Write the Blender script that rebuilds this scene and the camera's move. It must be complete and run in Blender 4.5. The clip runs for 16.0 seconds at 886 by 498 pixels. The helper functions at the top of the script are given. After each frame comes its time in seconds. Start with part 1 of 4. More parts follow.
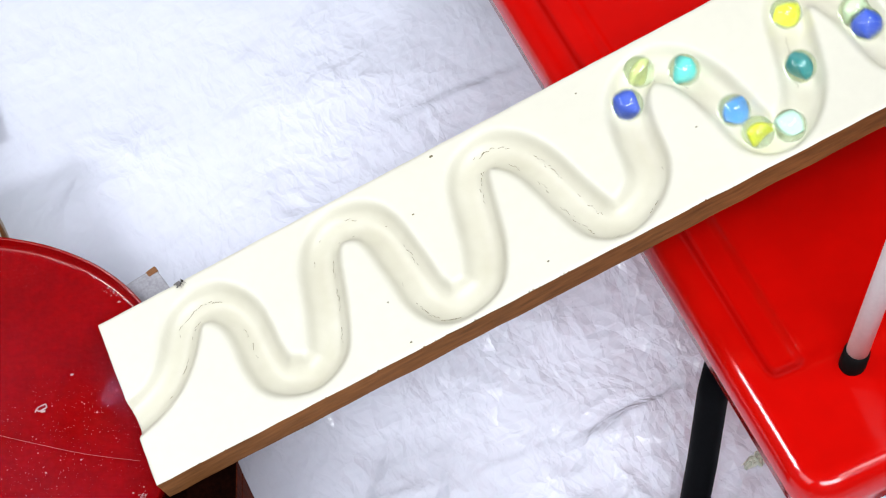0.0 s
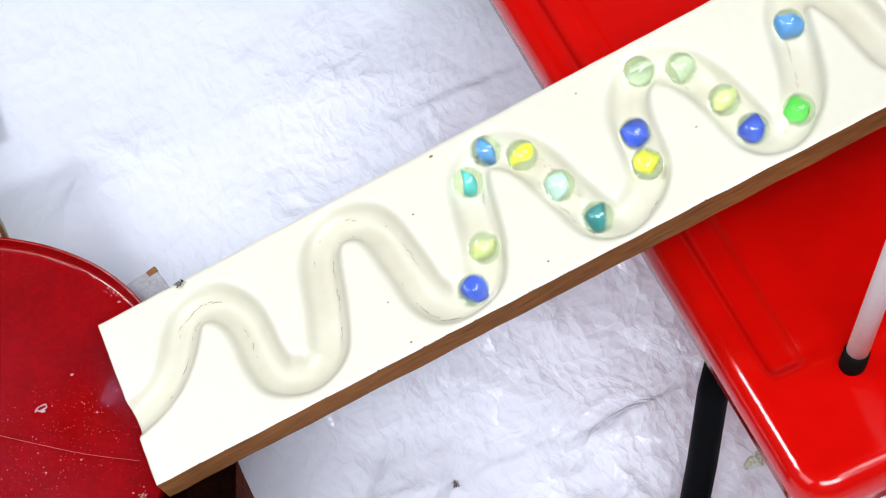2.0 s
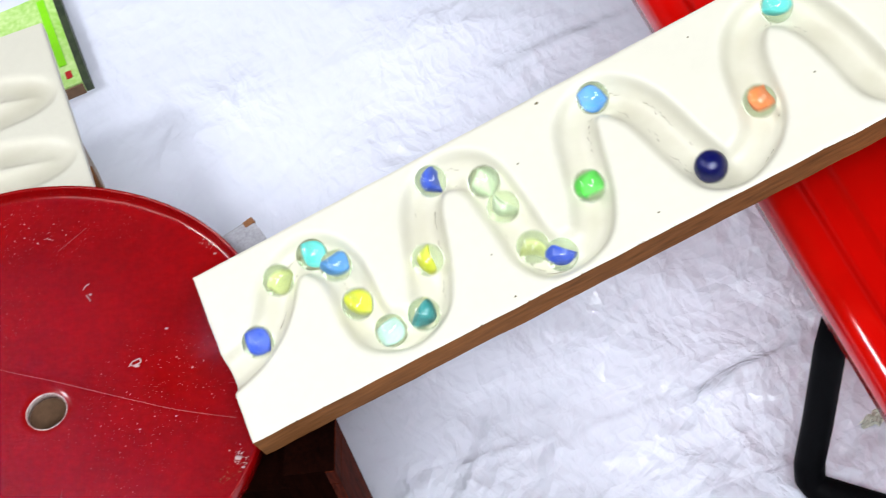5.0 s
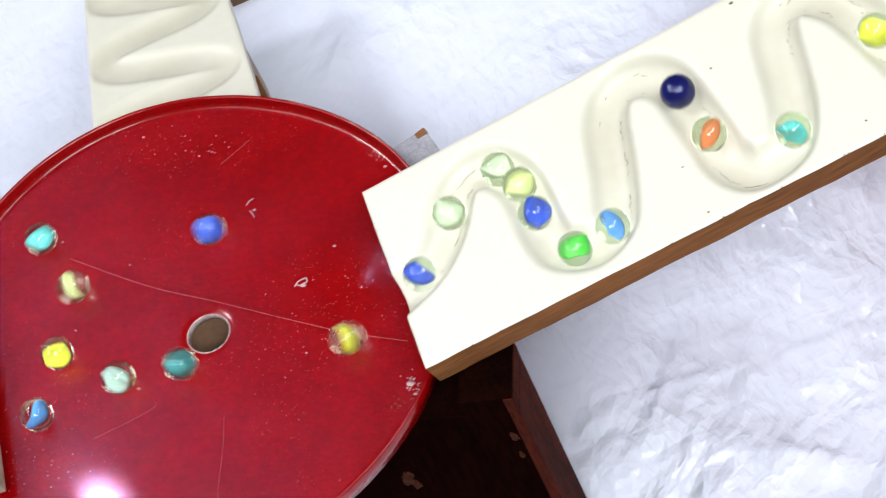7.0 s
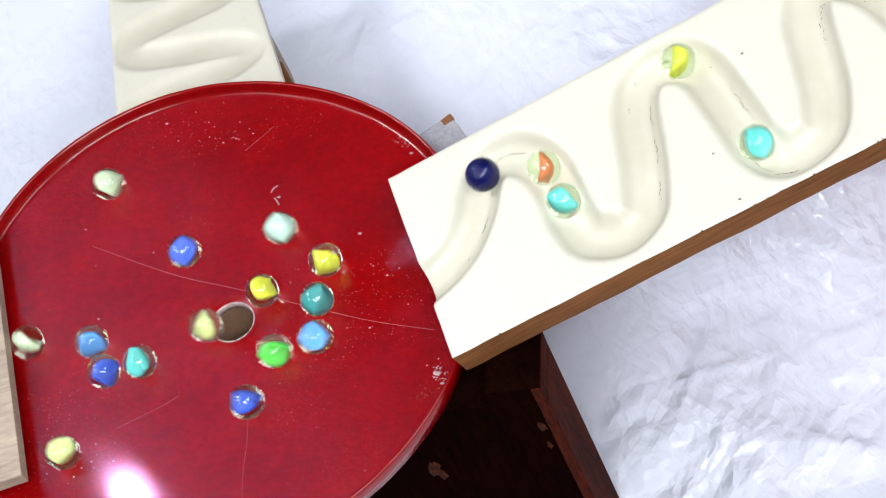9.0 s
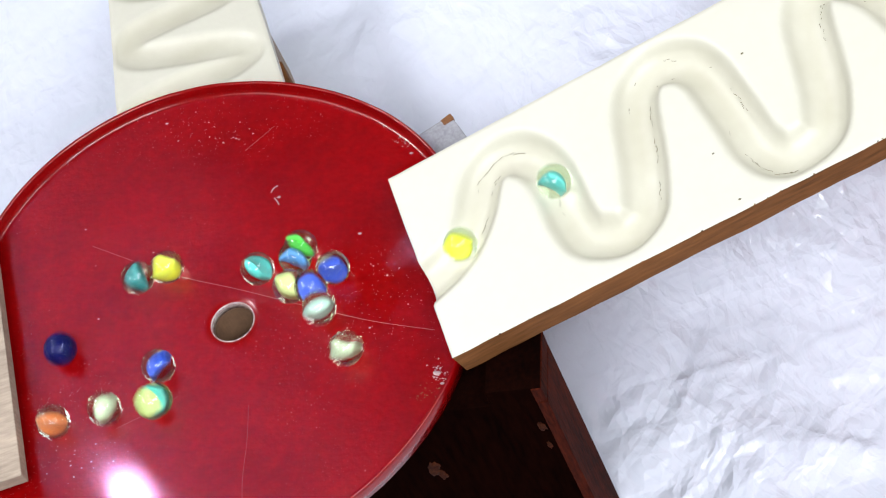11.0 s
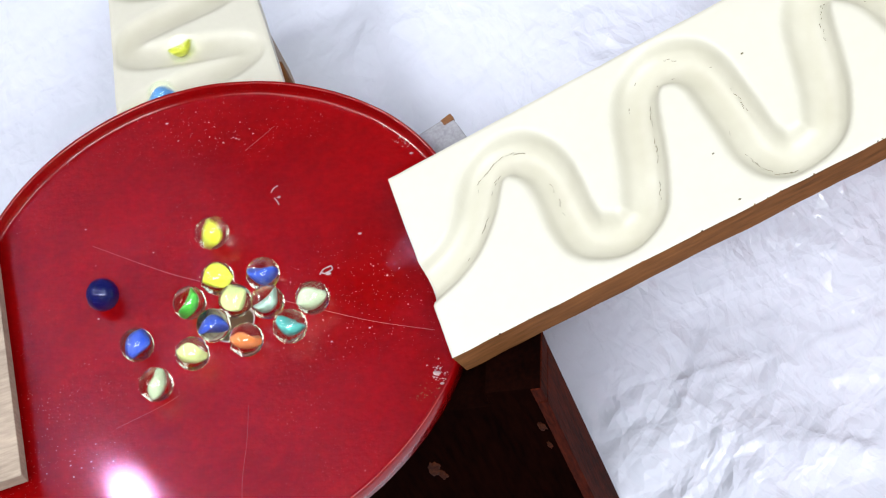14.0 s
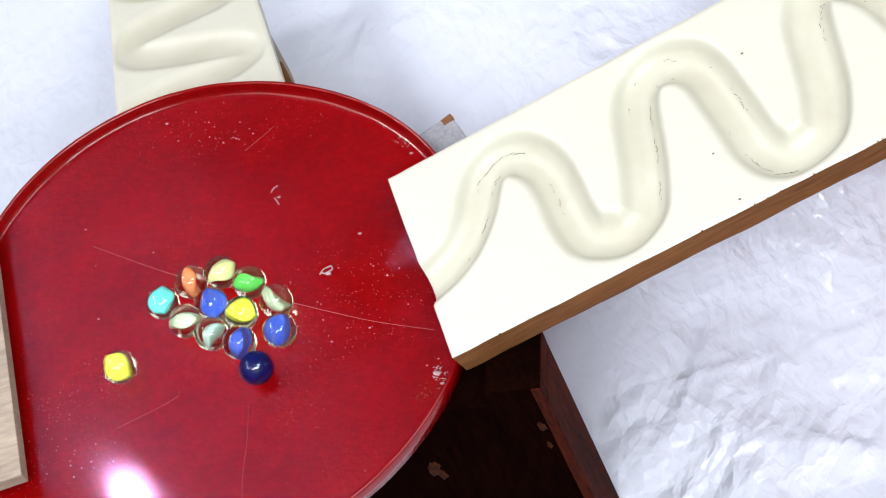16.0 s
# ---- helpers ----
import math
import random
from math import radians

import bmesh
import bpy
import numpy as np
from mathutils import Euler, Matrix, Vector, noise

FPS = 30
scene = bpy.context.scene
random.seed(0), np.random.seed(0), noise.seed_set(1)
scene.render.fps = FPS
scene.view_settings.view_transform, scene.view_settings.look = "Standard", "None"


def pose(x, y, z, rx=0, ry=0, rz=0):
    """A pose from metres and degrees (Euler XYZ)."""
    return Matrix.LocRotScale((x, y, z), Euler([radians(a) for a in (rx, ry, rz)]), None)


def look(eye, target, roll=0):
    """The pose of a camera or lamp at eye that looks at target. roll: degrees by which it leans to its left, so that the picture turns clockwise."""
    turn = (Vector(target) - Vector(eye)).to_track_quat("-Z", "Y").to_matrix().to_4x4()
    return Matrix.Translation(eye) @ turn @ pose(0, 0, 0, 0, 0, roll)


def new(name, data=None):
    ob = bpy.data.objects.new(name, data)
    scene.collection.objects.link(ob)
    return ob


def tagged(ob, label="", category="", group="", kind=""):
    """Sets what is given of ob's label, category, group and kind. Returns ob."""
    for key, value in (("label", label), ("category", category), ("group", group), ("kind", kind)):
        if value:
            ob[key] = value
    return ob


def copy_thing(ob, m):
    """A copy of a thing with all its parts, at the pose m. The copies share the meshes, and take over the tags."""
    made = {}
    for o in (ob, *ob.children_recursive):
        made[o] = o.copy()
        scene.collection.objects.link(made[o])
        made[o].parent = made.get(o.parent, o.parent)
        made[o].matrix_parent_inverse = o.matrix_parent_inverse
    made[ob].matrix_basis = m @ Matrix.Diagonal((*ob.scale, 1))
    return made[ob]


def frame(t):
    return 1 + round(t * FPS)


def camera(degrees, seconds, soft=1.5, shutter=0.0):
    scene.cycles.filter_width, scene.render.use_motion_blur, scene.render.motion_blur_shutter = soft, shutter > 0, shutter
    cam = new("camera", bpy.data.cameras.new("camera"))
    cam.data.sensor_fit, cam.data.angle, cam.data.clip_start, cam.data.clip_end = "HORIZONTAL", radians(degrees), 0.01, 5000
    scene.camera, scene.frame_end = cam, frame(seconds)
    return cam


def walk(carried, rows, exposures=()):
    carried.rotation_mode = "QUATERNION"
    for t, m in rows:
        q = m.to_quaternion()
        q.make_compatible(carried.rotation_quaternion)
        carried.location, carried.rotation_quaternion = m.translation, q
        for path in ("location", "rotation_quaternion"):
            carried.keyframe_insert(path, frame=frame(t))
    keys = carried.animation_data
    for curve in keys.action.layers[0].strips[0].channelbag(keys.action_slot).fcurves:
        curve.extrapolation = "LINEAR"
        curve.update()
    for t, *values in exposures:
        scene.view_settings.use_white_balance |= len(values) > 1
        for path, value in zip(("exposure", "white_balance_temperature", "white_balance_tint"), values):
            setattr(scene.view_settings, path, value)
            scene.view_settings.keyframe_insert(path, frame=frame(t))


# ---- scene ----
cam = camera(22.0, 16.0, soft=1.15, shutter=0.5)
PATH = [
    (0.0, 0.3748, -0.6035, 1.0725, 36.5154, 9.53, -2.2701),
    (3.0, 0.3748, -0.6035, 1.0725, 36.5154, 9.53, -2.2701),
    (3.75, 0.3748, -0.6035, 1.0725, 36.5154, 9.53, -2.2701),
    (3.9, 0.3748, -0.6035, 1.0725, 36.5154, 9.53, -2.2701),
    (4.05, 0.3738, -0.5997, 1.068, 36.3714, 9.7962, -2.0503),
    (4.2, 0.3728, -0.596, 1.0635, 36.2296, 10.0582, -1.8341),
    (4.5, 0.371, -0.5891, 1.0544, 35.9646, 10.6217, -1.4079),
    (4.8, 0.3703, -0.5832, 1.0473, 35.6878, 11.21, -0.9602),
    (5.1, 0.3688, -0.577, 1.0392, 35.4297, 11.7784, -0.536),
    (5.4, 0.3666, -0.5706, 1.0303, 35.1888, 12.3286, -0.134),
    (5.7, 0.3644, -0.5644, 1.0216, 34.955, 12.8796, 0.263),
    (6.0, 0.362, -0.5584, 1.0128, 34.7333, 13.4325, 0.6515),
    (6.3, 0.3597, -0.5526, 1.0045, 34.5108, 13.9803, 1.0396),
    (6.6, 0.3561, -0.5462, 0.9954, 34.2916, 14.4687, 1.3952),
    (6.9, 0.3536, -0.5407, 0.9877, 34.0731, 14.999, 1.7741),
    (7.18, 0.3502, -0.5347, 0.979, 33.8836, 15.459, 2.1154),
    (7.3, 0.3485, -0.532, 0.9751, 33.8026, 15.6551, 2.2625),
    (7.4, 0.3485, -0.532, 0.9751, 33.8026, 15.6551, 2.2625),
    (8.0, 0.3485, -0.532, 0.9751, 33.8026, 15.6551, 2.2625),
    (16.0, 0.3485, -0.532, 0.9751, 33.8026, 15.6551, 2.2625),
]
walk(cam, [(t, pose(*p)) for t, *p in PATH])

# ---- light ----
def area(name, eye, target, size, watts, colour):
    data = bpy.data.lights.new(name, "AREA")
    data.shape, data.size, data.size_y = "RECTANGLE", size[0], size[1]
    data.energy, data.color = watts, colour
    lamp = new(name, data)
    lamp.matrix_world = look(eye, target)
    return lamp


world = bpy.data.worlds.new("room_air")
scene.world = world
world.use_nodes = True
world.node_tree.nodes["Background"].inputs[0].default_value = (0.9, 0.93, 1.0, 1)
world.node_tree.nodes["Background"].inputs[1].default_value = 0.2
area("lamp_key", (-1.60, 0.60, 2.05), (0.1, 0.03, 0.15), (0.50, 0.50), 30, (0.93, 0.955, 1.0))
area("lamp_front", (0.60, -1.45, 2.48), (0.2, 0.05, 0.1), (1.7, 1.0), 124, (0.925, 0.95, 1.0))
area("lamp_left", (-1.40, -0.70, 2.48), (0.2, 0.05, 0.1), (1.6, 1.6), 34, (0.925, 0.95, 1.0))
# unseen soft fill, added to brighten the sheet under the board
area("fill_right", (1.50, -0.30, 2.48), (0.2, 0.05, 0.1), (1.1, 1.1), 42, (0.925, 0.95, 1.0))
back = area("lamp_back", (-1.021, 1.203, 2.25), (-0.04, -0.08, 0.165), (0.034, 0.034), 1.6, (0.82, 0.50, 1.0))
back.data.shape = "DISK"
scene.view_settings.exposure = -0.09


# ---- materials ----
def material(name, colour, rough=0.5, metal=0.0, spots=None, scale=40.0, amount=0.35, bump=0.0, bump_scale=200.0, coat=0.0, stretch=(1, 1, 1), coat_rough=0.1, gloss=0.5):
    """A painted or raw surface: base colour broken by two sizes of noise, and fine relief."""
    m = bpy.data.materials.new(name)
    m.use_nodes = True
    nt = m.node_tree
    b = nt.nodes["Principled BSDF"]
    co = nt.nodes.new("ShaderNodeTexCoord")
    mp = nt.nodes.new("ShaderNodeMapping")
    mp.inputs["Scale"].default_value = stretch
    nt.links.new(co.outputs["Object"], mp.inputs[0])
    n1, n2 = nt.nodes.new("ShaderNodeTexNoise"), nt.nodes.new("ShaderNodeTexNoise")
    n1.inputs["Scale"].default_value, n2.inputs["Scale"].default_value = scale, scale * 9
    n1.inputs["Detail"].default_value = n2.inputs["Detail"].default_value = 4
    add = nt.nodes.new("ShaderNodeMath")
    add.operation = "ADD"
    ramp = nt.nodes.new("ShaderNodeValToRGB")
    ramp.color_ramp.elements[0].position, ramp.color_ramp.elements[1].position = 0.35, 0.65
    half = nt.nodes.new("ShaderNodeMath")
    half.operation, half.inputs[1].default_value = "MULTIPLY", 0.5
    for n in (n1, n2):
        nt.links.new(mp.outputs[0], n.inputs["Vector"])
    nt.links.new(n1.outputs[0], add.inputs[0])
    nt.links.new(n2.outputs[0], add.inputs[1])
    nt.links.new(add.outputs[0], half.inputs[0])
    nt.links.new(half.outputs[0], ramp.inputs[0])
    dark = spots or tuple(c * (1 - amount) for c in colour)
    ramp.color_ramp.elements[0].color, ramp.color_ramp.elements[1].color = (*dark, 1), (*colour, 1)
    nt.links.new(ramp.outputs[0], b.inputs["Base Color"])
    b.inputs["Roughness"].default_value, b.inputs["Metallic"].default_value = rough, metal
    b.inputs["Specular IOR Level"].default_value = gloss
    b.inputs["Coat Weight"].default_value, b.inputs["Coat Roughness"].default_value = coat, coat_rough
    if bump:
        n3, bp = nt.nodes.new("ShaderNodeTexNoise"), nt.nodes.new("ShaderNodeBump")
        n3.inputs["Scale"].default_value, n3.inputs["Detail"].default_value = bump_scale, 5
        bp.inputs["Strength"].default_value, bp.inputs["Distance"].default_value = bump, 0.001
        nt.links.new(mp.outputs[0], n3.inputs["Vector"])
        nt.links.new(n3.outputs[0], bp.inputs["Height"])
        nt.links.new(bp.outputs[0], b.inputs["Normal"])
    return m


def glass(name, tint):
    m = bpy.data.materials.new(name)
    m.use_nodes = True
    b = m.node_tree.nodes["Principled BSDF"]
    b.inputs["Base Color"].default_value = (*tint, 1)
    b.inputs["Roughness"].default_value, b.inputs["IOR"].default_value = 0.0, 1.45
    b.inputs["Transmission Weight"].default_value = 1.0
    return m


def enamel():
    """Dark red glossy enamel with pale dust specks and fine scratches."""
    m = material("red_enamel", (0.248, 0.0010, 0.0018), gloss=0.30, rough=0.18, scale=30, amount=0.30, bump=0.20, bump_scale=420, coat=0.24, coat_rough=0.045)
    nt = m.node_tree
    b = nt.nodes["Principled BSDF"]
    base = b.inputs["Base Color"].links[0].from_socket
    co = nt.nodes["Texture Coordinate"]
    masks = []
    for scale, low, high in ((650, 0.06, 0.13), (230, 0.05, 0.085), (85, 0.030, 0.048)):
        v = nt.nodes.new("ShaderNodeTexVoronoi")
        v.inputs["Scale"].default_value = scale
        r = nt.nodes.new("ShaderNodeMapRange")
        r.inputs[1].default_value, r.inputs[2].default_value, r.inputs[3].default_value, r.inputs[4].default_value = low, high, 1, 0
        w = nt.nodes.new("ShaderNodeTexNoise")
        w.inputs["Scale"].default_value = 16
        g = nt.nodes.new("ShaderNodeMapRange")
        g.inputs[1].default_value, g.inputs[2].default_value = 0.45, 0.66
        k = nt.nodes.new("ShaderNodeMath")
        k.operation = "MULTIPLY"
        nt.links.new(co.outputs["Object"], v.inputs["Vector"])
        nt.links.new(co.outputs["Object"], w.inputs["Vector"])
        nt.links.new(v.outputs["Distance"], r.inputs[0])
        nt.links.new(w.outputs[0], g.inputs[0])
        nt.links.new(r.outputs[0], k.inputs[0])
        nt.links.new(g.outputs[0], k.inputs[1])
        masks.append(k)
    top = masks[0]
    for other in masks[1:]:
        most = nt.nodes.new("ShaderNodeMath")
        most.operation = "MAXIMUM"
        nt.links.new(top.outputs[0], most.inputs[0])
        nt.links.new(other.outputs[0], most.inputs[1])
        top = most
    mix = nt.nodes.new("ShaderNodeMixRGB")
    mix.inputs[2].default_value = (0.60, 0.28, 0.28, 1)
    nt.links.new(top.outputs[0], mix.inputs[0])
    nt.links.new(base, mix.inputs[1])
    nt.links.new(mix.outputs[0], b.inputs["Base Color"])
    return m



def crumple(m):
    """Handled plastic film: soft folds in the sheet, and a glossy skin with finer, sharper creases."""
    nt = m.node_tree
    b = nt.nodes["Principled BSDF"]
    co, old = nt.nodes["Texture Coordinate"], nt.nodes["Bump"]
    warp = nt.nodes.new("ShaderNodeTexNoise")
    warp.inputs["Scale"].default_value, warp.inputs["Detail"].default_value = 14, 3
    mix = nt.nodes.new("ShaderNodeMixRGB")
    mix.blend_type, mix.inputs[0].default_value = "LINEAR_LIGHT", 0.016
    nt.links.new(co.outputs["Object"], warp.inputs["Vector"])
    nt.links.new(co.outputs["Object"], mix.inputs[1])
    nt.links.new(warp.outputs["Color"], mix.inputs[2])
    patch, even = nt.nodes.new("ShaderNodeTexNoise"), nt.nodes.new("ShaderNodeMapRange")
    patch.inputs["Scale"].default_value, patch.inputs["Detail"].default_value = 9, 2
    # pulled smoother behind the boards than in front of them
    apart, lean, push = nt.nodes.new("ShaderNodeSeparateXYZ"), nt.nodes.new("ShaderNodeMath"), nt.nodes.new("ShaderNodeMath")
    lean.operation, push.operation, push.inputs[1].default_value = "SUBTRACT", "MULTIPLY_ADD", 0.55
    nt.links.new(co.outputs["Object"], apart.inputs[0])
    nt.links.new(apart.outputs["X"], lean.inputs[0])
    nt.links.new(apart.outputs["Y"], lean.inputs[1])
    nt.links.new(lean.outputs[0], push.inputs[0])
    nt.links.new(patch.outputs[0], push.inputs[2])
    even.inputs[1].default_value, even.inputs[2].default_value, even.inputs[3].default_value = 0.34, 0.70, 0.34
    nt.links.new(co.outputs["Object"], patch.inputs["Vector"])
    nt.links.new(push.outputs[0], even.inputs[0])

    def relief(layers, feature, shape, height):
        total = None
        for scale, weight, turn in layers:
            mp, v, k, local = (nt.nodes.new("ShaderNode" + kind) for kind in ("Mapping", "TexVoronoi", "Math", "Math"))
            mp.inputs["Rotation"].default_value, mp.inputs["Scale"].default_value = (0.0, 0.0, turn), (1.0, 0.7, 1.0)
            v.inputs["Scale"].default_value, v.distance, v.feature = scale, shape, feature
            k.operation, k.inputs[1].default_value, local.operation = "MULTIPLY", weight, "MULTIPLY"
            nt.links.new(mix.outputs[0], mp.inputs[0])
            nt.links.new(mp.outputs[0], v.inputs["Vector"])
            nt.links.new(v.outputs["Distance"], k.inputs[0])
            nt.links.new(k.outputs[0], local.inputs[0])
            nt.links.new(even.outputs[0], local.inputs[1])
            if total is None:
                total = local
            else:
                plus = nt.nodes.new("ShaderNodeMath")
                nt.links.new(total.outputs[0], plus.inputs[0])
                nt.links.new(local.outputs[0], plus.inputs[1])
                total = plus
        bp = nt.nodes.new("ShaderNodeBump")
        bp.inputs["Strength"].default_value, bp.inputs["Distance"].default_value = 1.0, height
        nt.links.new(total.outputs[0], bp.inputs["Height"])
        nt.links.new(old.outputs[0], bp.inputs["Normal"])
        return bp

    soft = relief(((19, 0.42, 0.5), (44, 0.32, 1.3), (90, 0.18, 2.2), (170, 0.06, 0.9)), "F1", "MANHATTAN", 0.0085)
    sharp = relief(((60, 0.30, 1.0), (130, 0.22, 2.4)), "F1", "MANHATTAN", 0.0120)
    nt.links.new(soft.outputs[0], b.inputs["Normal"])
    nt.links.new(sharp.outputs[0], b.inputs["Coat Normal"])
    b.inputs["Coat Weight"].default_value, b.inputs["Coat Roughness"].default_value = 0.35, 0.14


def tinted(m, colour):
    """Tints the paint where the board is marked: handled grime and painted-in groove shade."""
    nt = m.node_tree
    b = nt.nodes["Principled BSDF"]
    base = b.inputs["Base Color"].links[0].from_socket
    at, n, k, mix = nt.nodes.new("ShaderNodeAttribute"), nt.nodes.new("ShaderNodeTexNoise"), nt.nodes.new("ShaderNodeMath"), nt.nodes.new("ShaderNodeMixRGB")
    at.attribute_name = "grime_shade"
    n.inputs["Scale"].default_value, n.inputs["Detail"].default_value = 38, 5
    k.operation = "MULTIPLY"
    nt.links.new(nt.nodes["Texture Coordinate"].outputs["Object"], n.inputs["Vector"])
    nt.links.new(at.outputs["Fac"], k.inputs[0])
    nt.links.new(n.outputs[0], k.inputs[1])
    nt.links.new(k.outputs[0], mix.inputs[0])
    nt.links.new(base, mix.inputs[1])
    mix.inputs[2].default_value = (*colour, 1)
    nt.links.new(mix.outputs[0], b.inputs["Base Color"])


CREAM = material("cream_paint", (0.665, 0.65, 0.545), rough=0.42, scale=18, amount=0.04, bump=0.08, bump_scale=260)
# groove tint: part grime, part shade put into the paint
tinted(CREAM, (0.45, 0.425, 0.31))
WOOD = material("raw_board_edge", (0.25, 0.098, 0.030), gloss=0.15, rough=0.8, scale=30, amount=0.55, bump=0.5, bump_scale=300, stretch=(0.25, 2, 2))
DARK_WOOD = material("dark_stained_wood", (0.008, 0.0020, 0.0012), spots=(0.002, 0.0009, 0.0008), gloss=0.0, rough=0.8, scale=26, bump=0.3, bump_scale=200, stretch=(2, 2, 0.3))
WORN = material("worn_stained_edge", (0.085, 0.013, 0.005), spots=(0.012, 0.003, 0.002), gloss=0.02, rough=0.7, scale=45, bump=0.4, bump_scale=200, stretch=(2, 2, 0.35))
GREY_WOOD = material("weathered_wood", (0.50, 0.40, 0.31), rough=0.8, scale=40, amount=0.4, bump=0.5, bump_scale=320, stretch=(2, 0.3, 1))
ENAMEL = enamel()
STEEL = material("worn_steel", (0.55, 0.54, 0.53), rough=0.3, metal=1.0, scale=60, amount=0.5, bump=0.1)
CHIP_RIM = material("chipped_rim", (0.72, 0.66, 0.62), spots=(0.16, 0.01, 0.01), rough=0.35, metal=0.3, scale=70, bump=0.3)
GALV = material("dull_galvanised_steel", (0.46, 0.46, 0.50), rough=0.5, metal=0.2, scale=70, amount=0.4, bump=0.15)
RUST = material("rust", (0.22, 0.09, 0.03), rough=0.9, scale=160, amount=0.6, bump=0.6)
RED_PLASTIC = material("red_plastic", (0.52, 0.002, 0.001), rough=0.12, scale=9, amount=0.10, bump=0.03, bump_scale=90)
BLACK = material("black_painted_steel", (0.004, 0.004, 0.005), gloss=0.02, rough=0.5, scale=80, amount=0.4, bump=0.05)
RUBBER = material("black_rubber", (0.006, 0.006, 0.006), gloss=0.05, rough=0.7, scale=120, amount=0.4, bump=0.2)
WHITE_TUBE = material("white_enamelled_tube", (0.93, 0.95, 0.93), rough=0.35, scale=50, amount=0.08, bump=0.03)
SHEET = material("white_plastic_sheet", (0.735, 0.77, 0.875), rough=0.26, scale=7, amount=0.05, bump=0.15, bump_scale=75)
crumple(SHEET)
# unseen walls and ceiling, kept dark so dish and glass reflect little
WALL = material("unseen_dark_wall", (0.10, 0.098, 0.095), rough=0.9, scale=3, amount=0.08, bump=0.1, bump_scale=60)
CEILING = material("unseen_dark_ceiling", (0.03, 0.028, 0.026), rough=0.9, scale=3, amount=0.2, bump=0.1, bump_scale=60)
FLOOR = material("floor_concrete", (0.35, 0.34, 0.33), rough=0.8, scale=5, amount=0.25, bump=0.2, bump_scale=60)
GREEN_CARD = material("green_printed_card", (0.30, 0.62, 0.08), spots=(0.62, 0.80, 0.35), rough=0.4, scale=35)
DARK_CARD = material("dark_printed_card", (0.02, 0.03, 0.02), spots=(0.07, 0.09, 0.05), gloss=0.2, rough=0.4, scale=130)
LIME = material("lime_print", (0.25, 0.75, 0.01), rough=0.4, amount=0.1)
RED_INK = material("red_print", (0.5, 0.02, 0.02), rough=0.4, amount=0.1)
BROWN_CARD = material("brown_card", (0.20, 0.11, 0.06), rough=0.8, amount=0.3)
BLUE_PLASTIC = material("blue_plastic", (0.01, 0.03, 0.22), rough=0.4, amount=0.2)
DIRT = material("dark_dirt", (0.20, 0.17, 0.08), rough=0.9, amount=0.6, scale=300)
CRUMB = material("pale_chip", (0.50, 0.36, 0.33), rough=0.8, amount=0.3, scale=300)
SCRATCH = material("scratched_enamel", (0.42, 0.10, 0.09), rough=0.6, amount=0.5, scale=120)
SCUFFED = material("rubbed_wood", (0.07, 0.018, 0.006), spots=(0.012, 0.003, 0.002), gloss=0.05, rough=0.8, scale=160)
SCRAP = material("pale_plastic", (0.90, 0.93, 0.82), rough=0.4, amount=0.05, scale=90)
FLY = material("fly_body", (0.02, 0.018, 0.015), rough=0.5, amount=0.4, scale=400)
WING = material("fly_wing", (0.16, 0.15, 0.14), rough=0.3, amount=0.4, scale=400)
CLEAR = glass("clear_glass", (0.68, 0.78, 0.62))


# ---- building helpers ----
def mesh_of(name, verts, faces, mats, smooth=False, which=None):
    me = bpy.data.meshes.new(name)
    me.from_pydata([tuple(v) for v in verts], [], [tuple(int(i) for i in f) for f in faces])
    for m in mats:
        me.materials.append(m)
    if which is not None:
        me.polygons.foreach_set("material_index", which)
    if smooth:
        me.polygons.foreach_set("use_smooth", [True] * len(me.polygons))
    me.update()
    return me


def part(name, bm, mat, parent, label="", smooth=False):
    me = bpy.data.meshes.new(name)
    bm.to_mesh(me)
    bm.free()
    me.materials.append(mat)
    if smooth:
        me.polygons.foreach_set("use_smooth", [True] * len(me.polygons))
    ob = new(name, me)
    ob.parent = parent
    return tagged(ob, label) if label else ob


def box(x0, x1, y0, y1, z0, z1, bevel=0.0, jitter=0.0):
    bm = bmesh.new()
    bmesh.ops.create_cube(bm, size=1)
    for v in bm.verts:
        v.co = (x0 if v.co.x < 0 else x1, y0 if v.co.y < 0 else y1, z0 if v.co.z < 0 else z1)
    if bevel:
        bmesh.ops.bevel(bm, geom=bm.edges[:], offset=bevel, segments=2, affect="EDGES", profile=0.6)
    if jitter:
        for v in bm.verts:
            v.co += jitter * noise.noise_vector(v.co * 90)
    return bm


def tube(points, radius, sides=16, bm=None, caps=True):
    """A round bar along a row of points."""
    bm = bm or bmesh.new()
    pts = [Vector(p) for p in points]
    rings = []
    side = None
    for i, p in enumerate(pts):
        d = (pts[min(i + 1, len(pts) - 1)] - pts[max(i - 1, 0)]).normalized()
        if side is None:
            side = d.orthogonal().normalized()
        side = (side - side.dot(d) * d).normalized()
        up = d.cross(side)
        r = radius[i] if isinstance(radius, (list, tuple)) else radius
        rings.append([bm.verts.new(p + r * (math.cos(a) * side + math.sin(a) * up)) for a in (2 * math.pi * k / sides for k in range(sides))])
    for a, b in zip(rings, rings[1:]):
        for k in range(sides):
            bm.faces.new((a[k], a[(k + 1) % sides], b[(k + 1) % sides], b[k]))
    if caps:
        bm.faces.new(rings[0][::-1])
        bm.faces.new(rings[-1])
    return bm


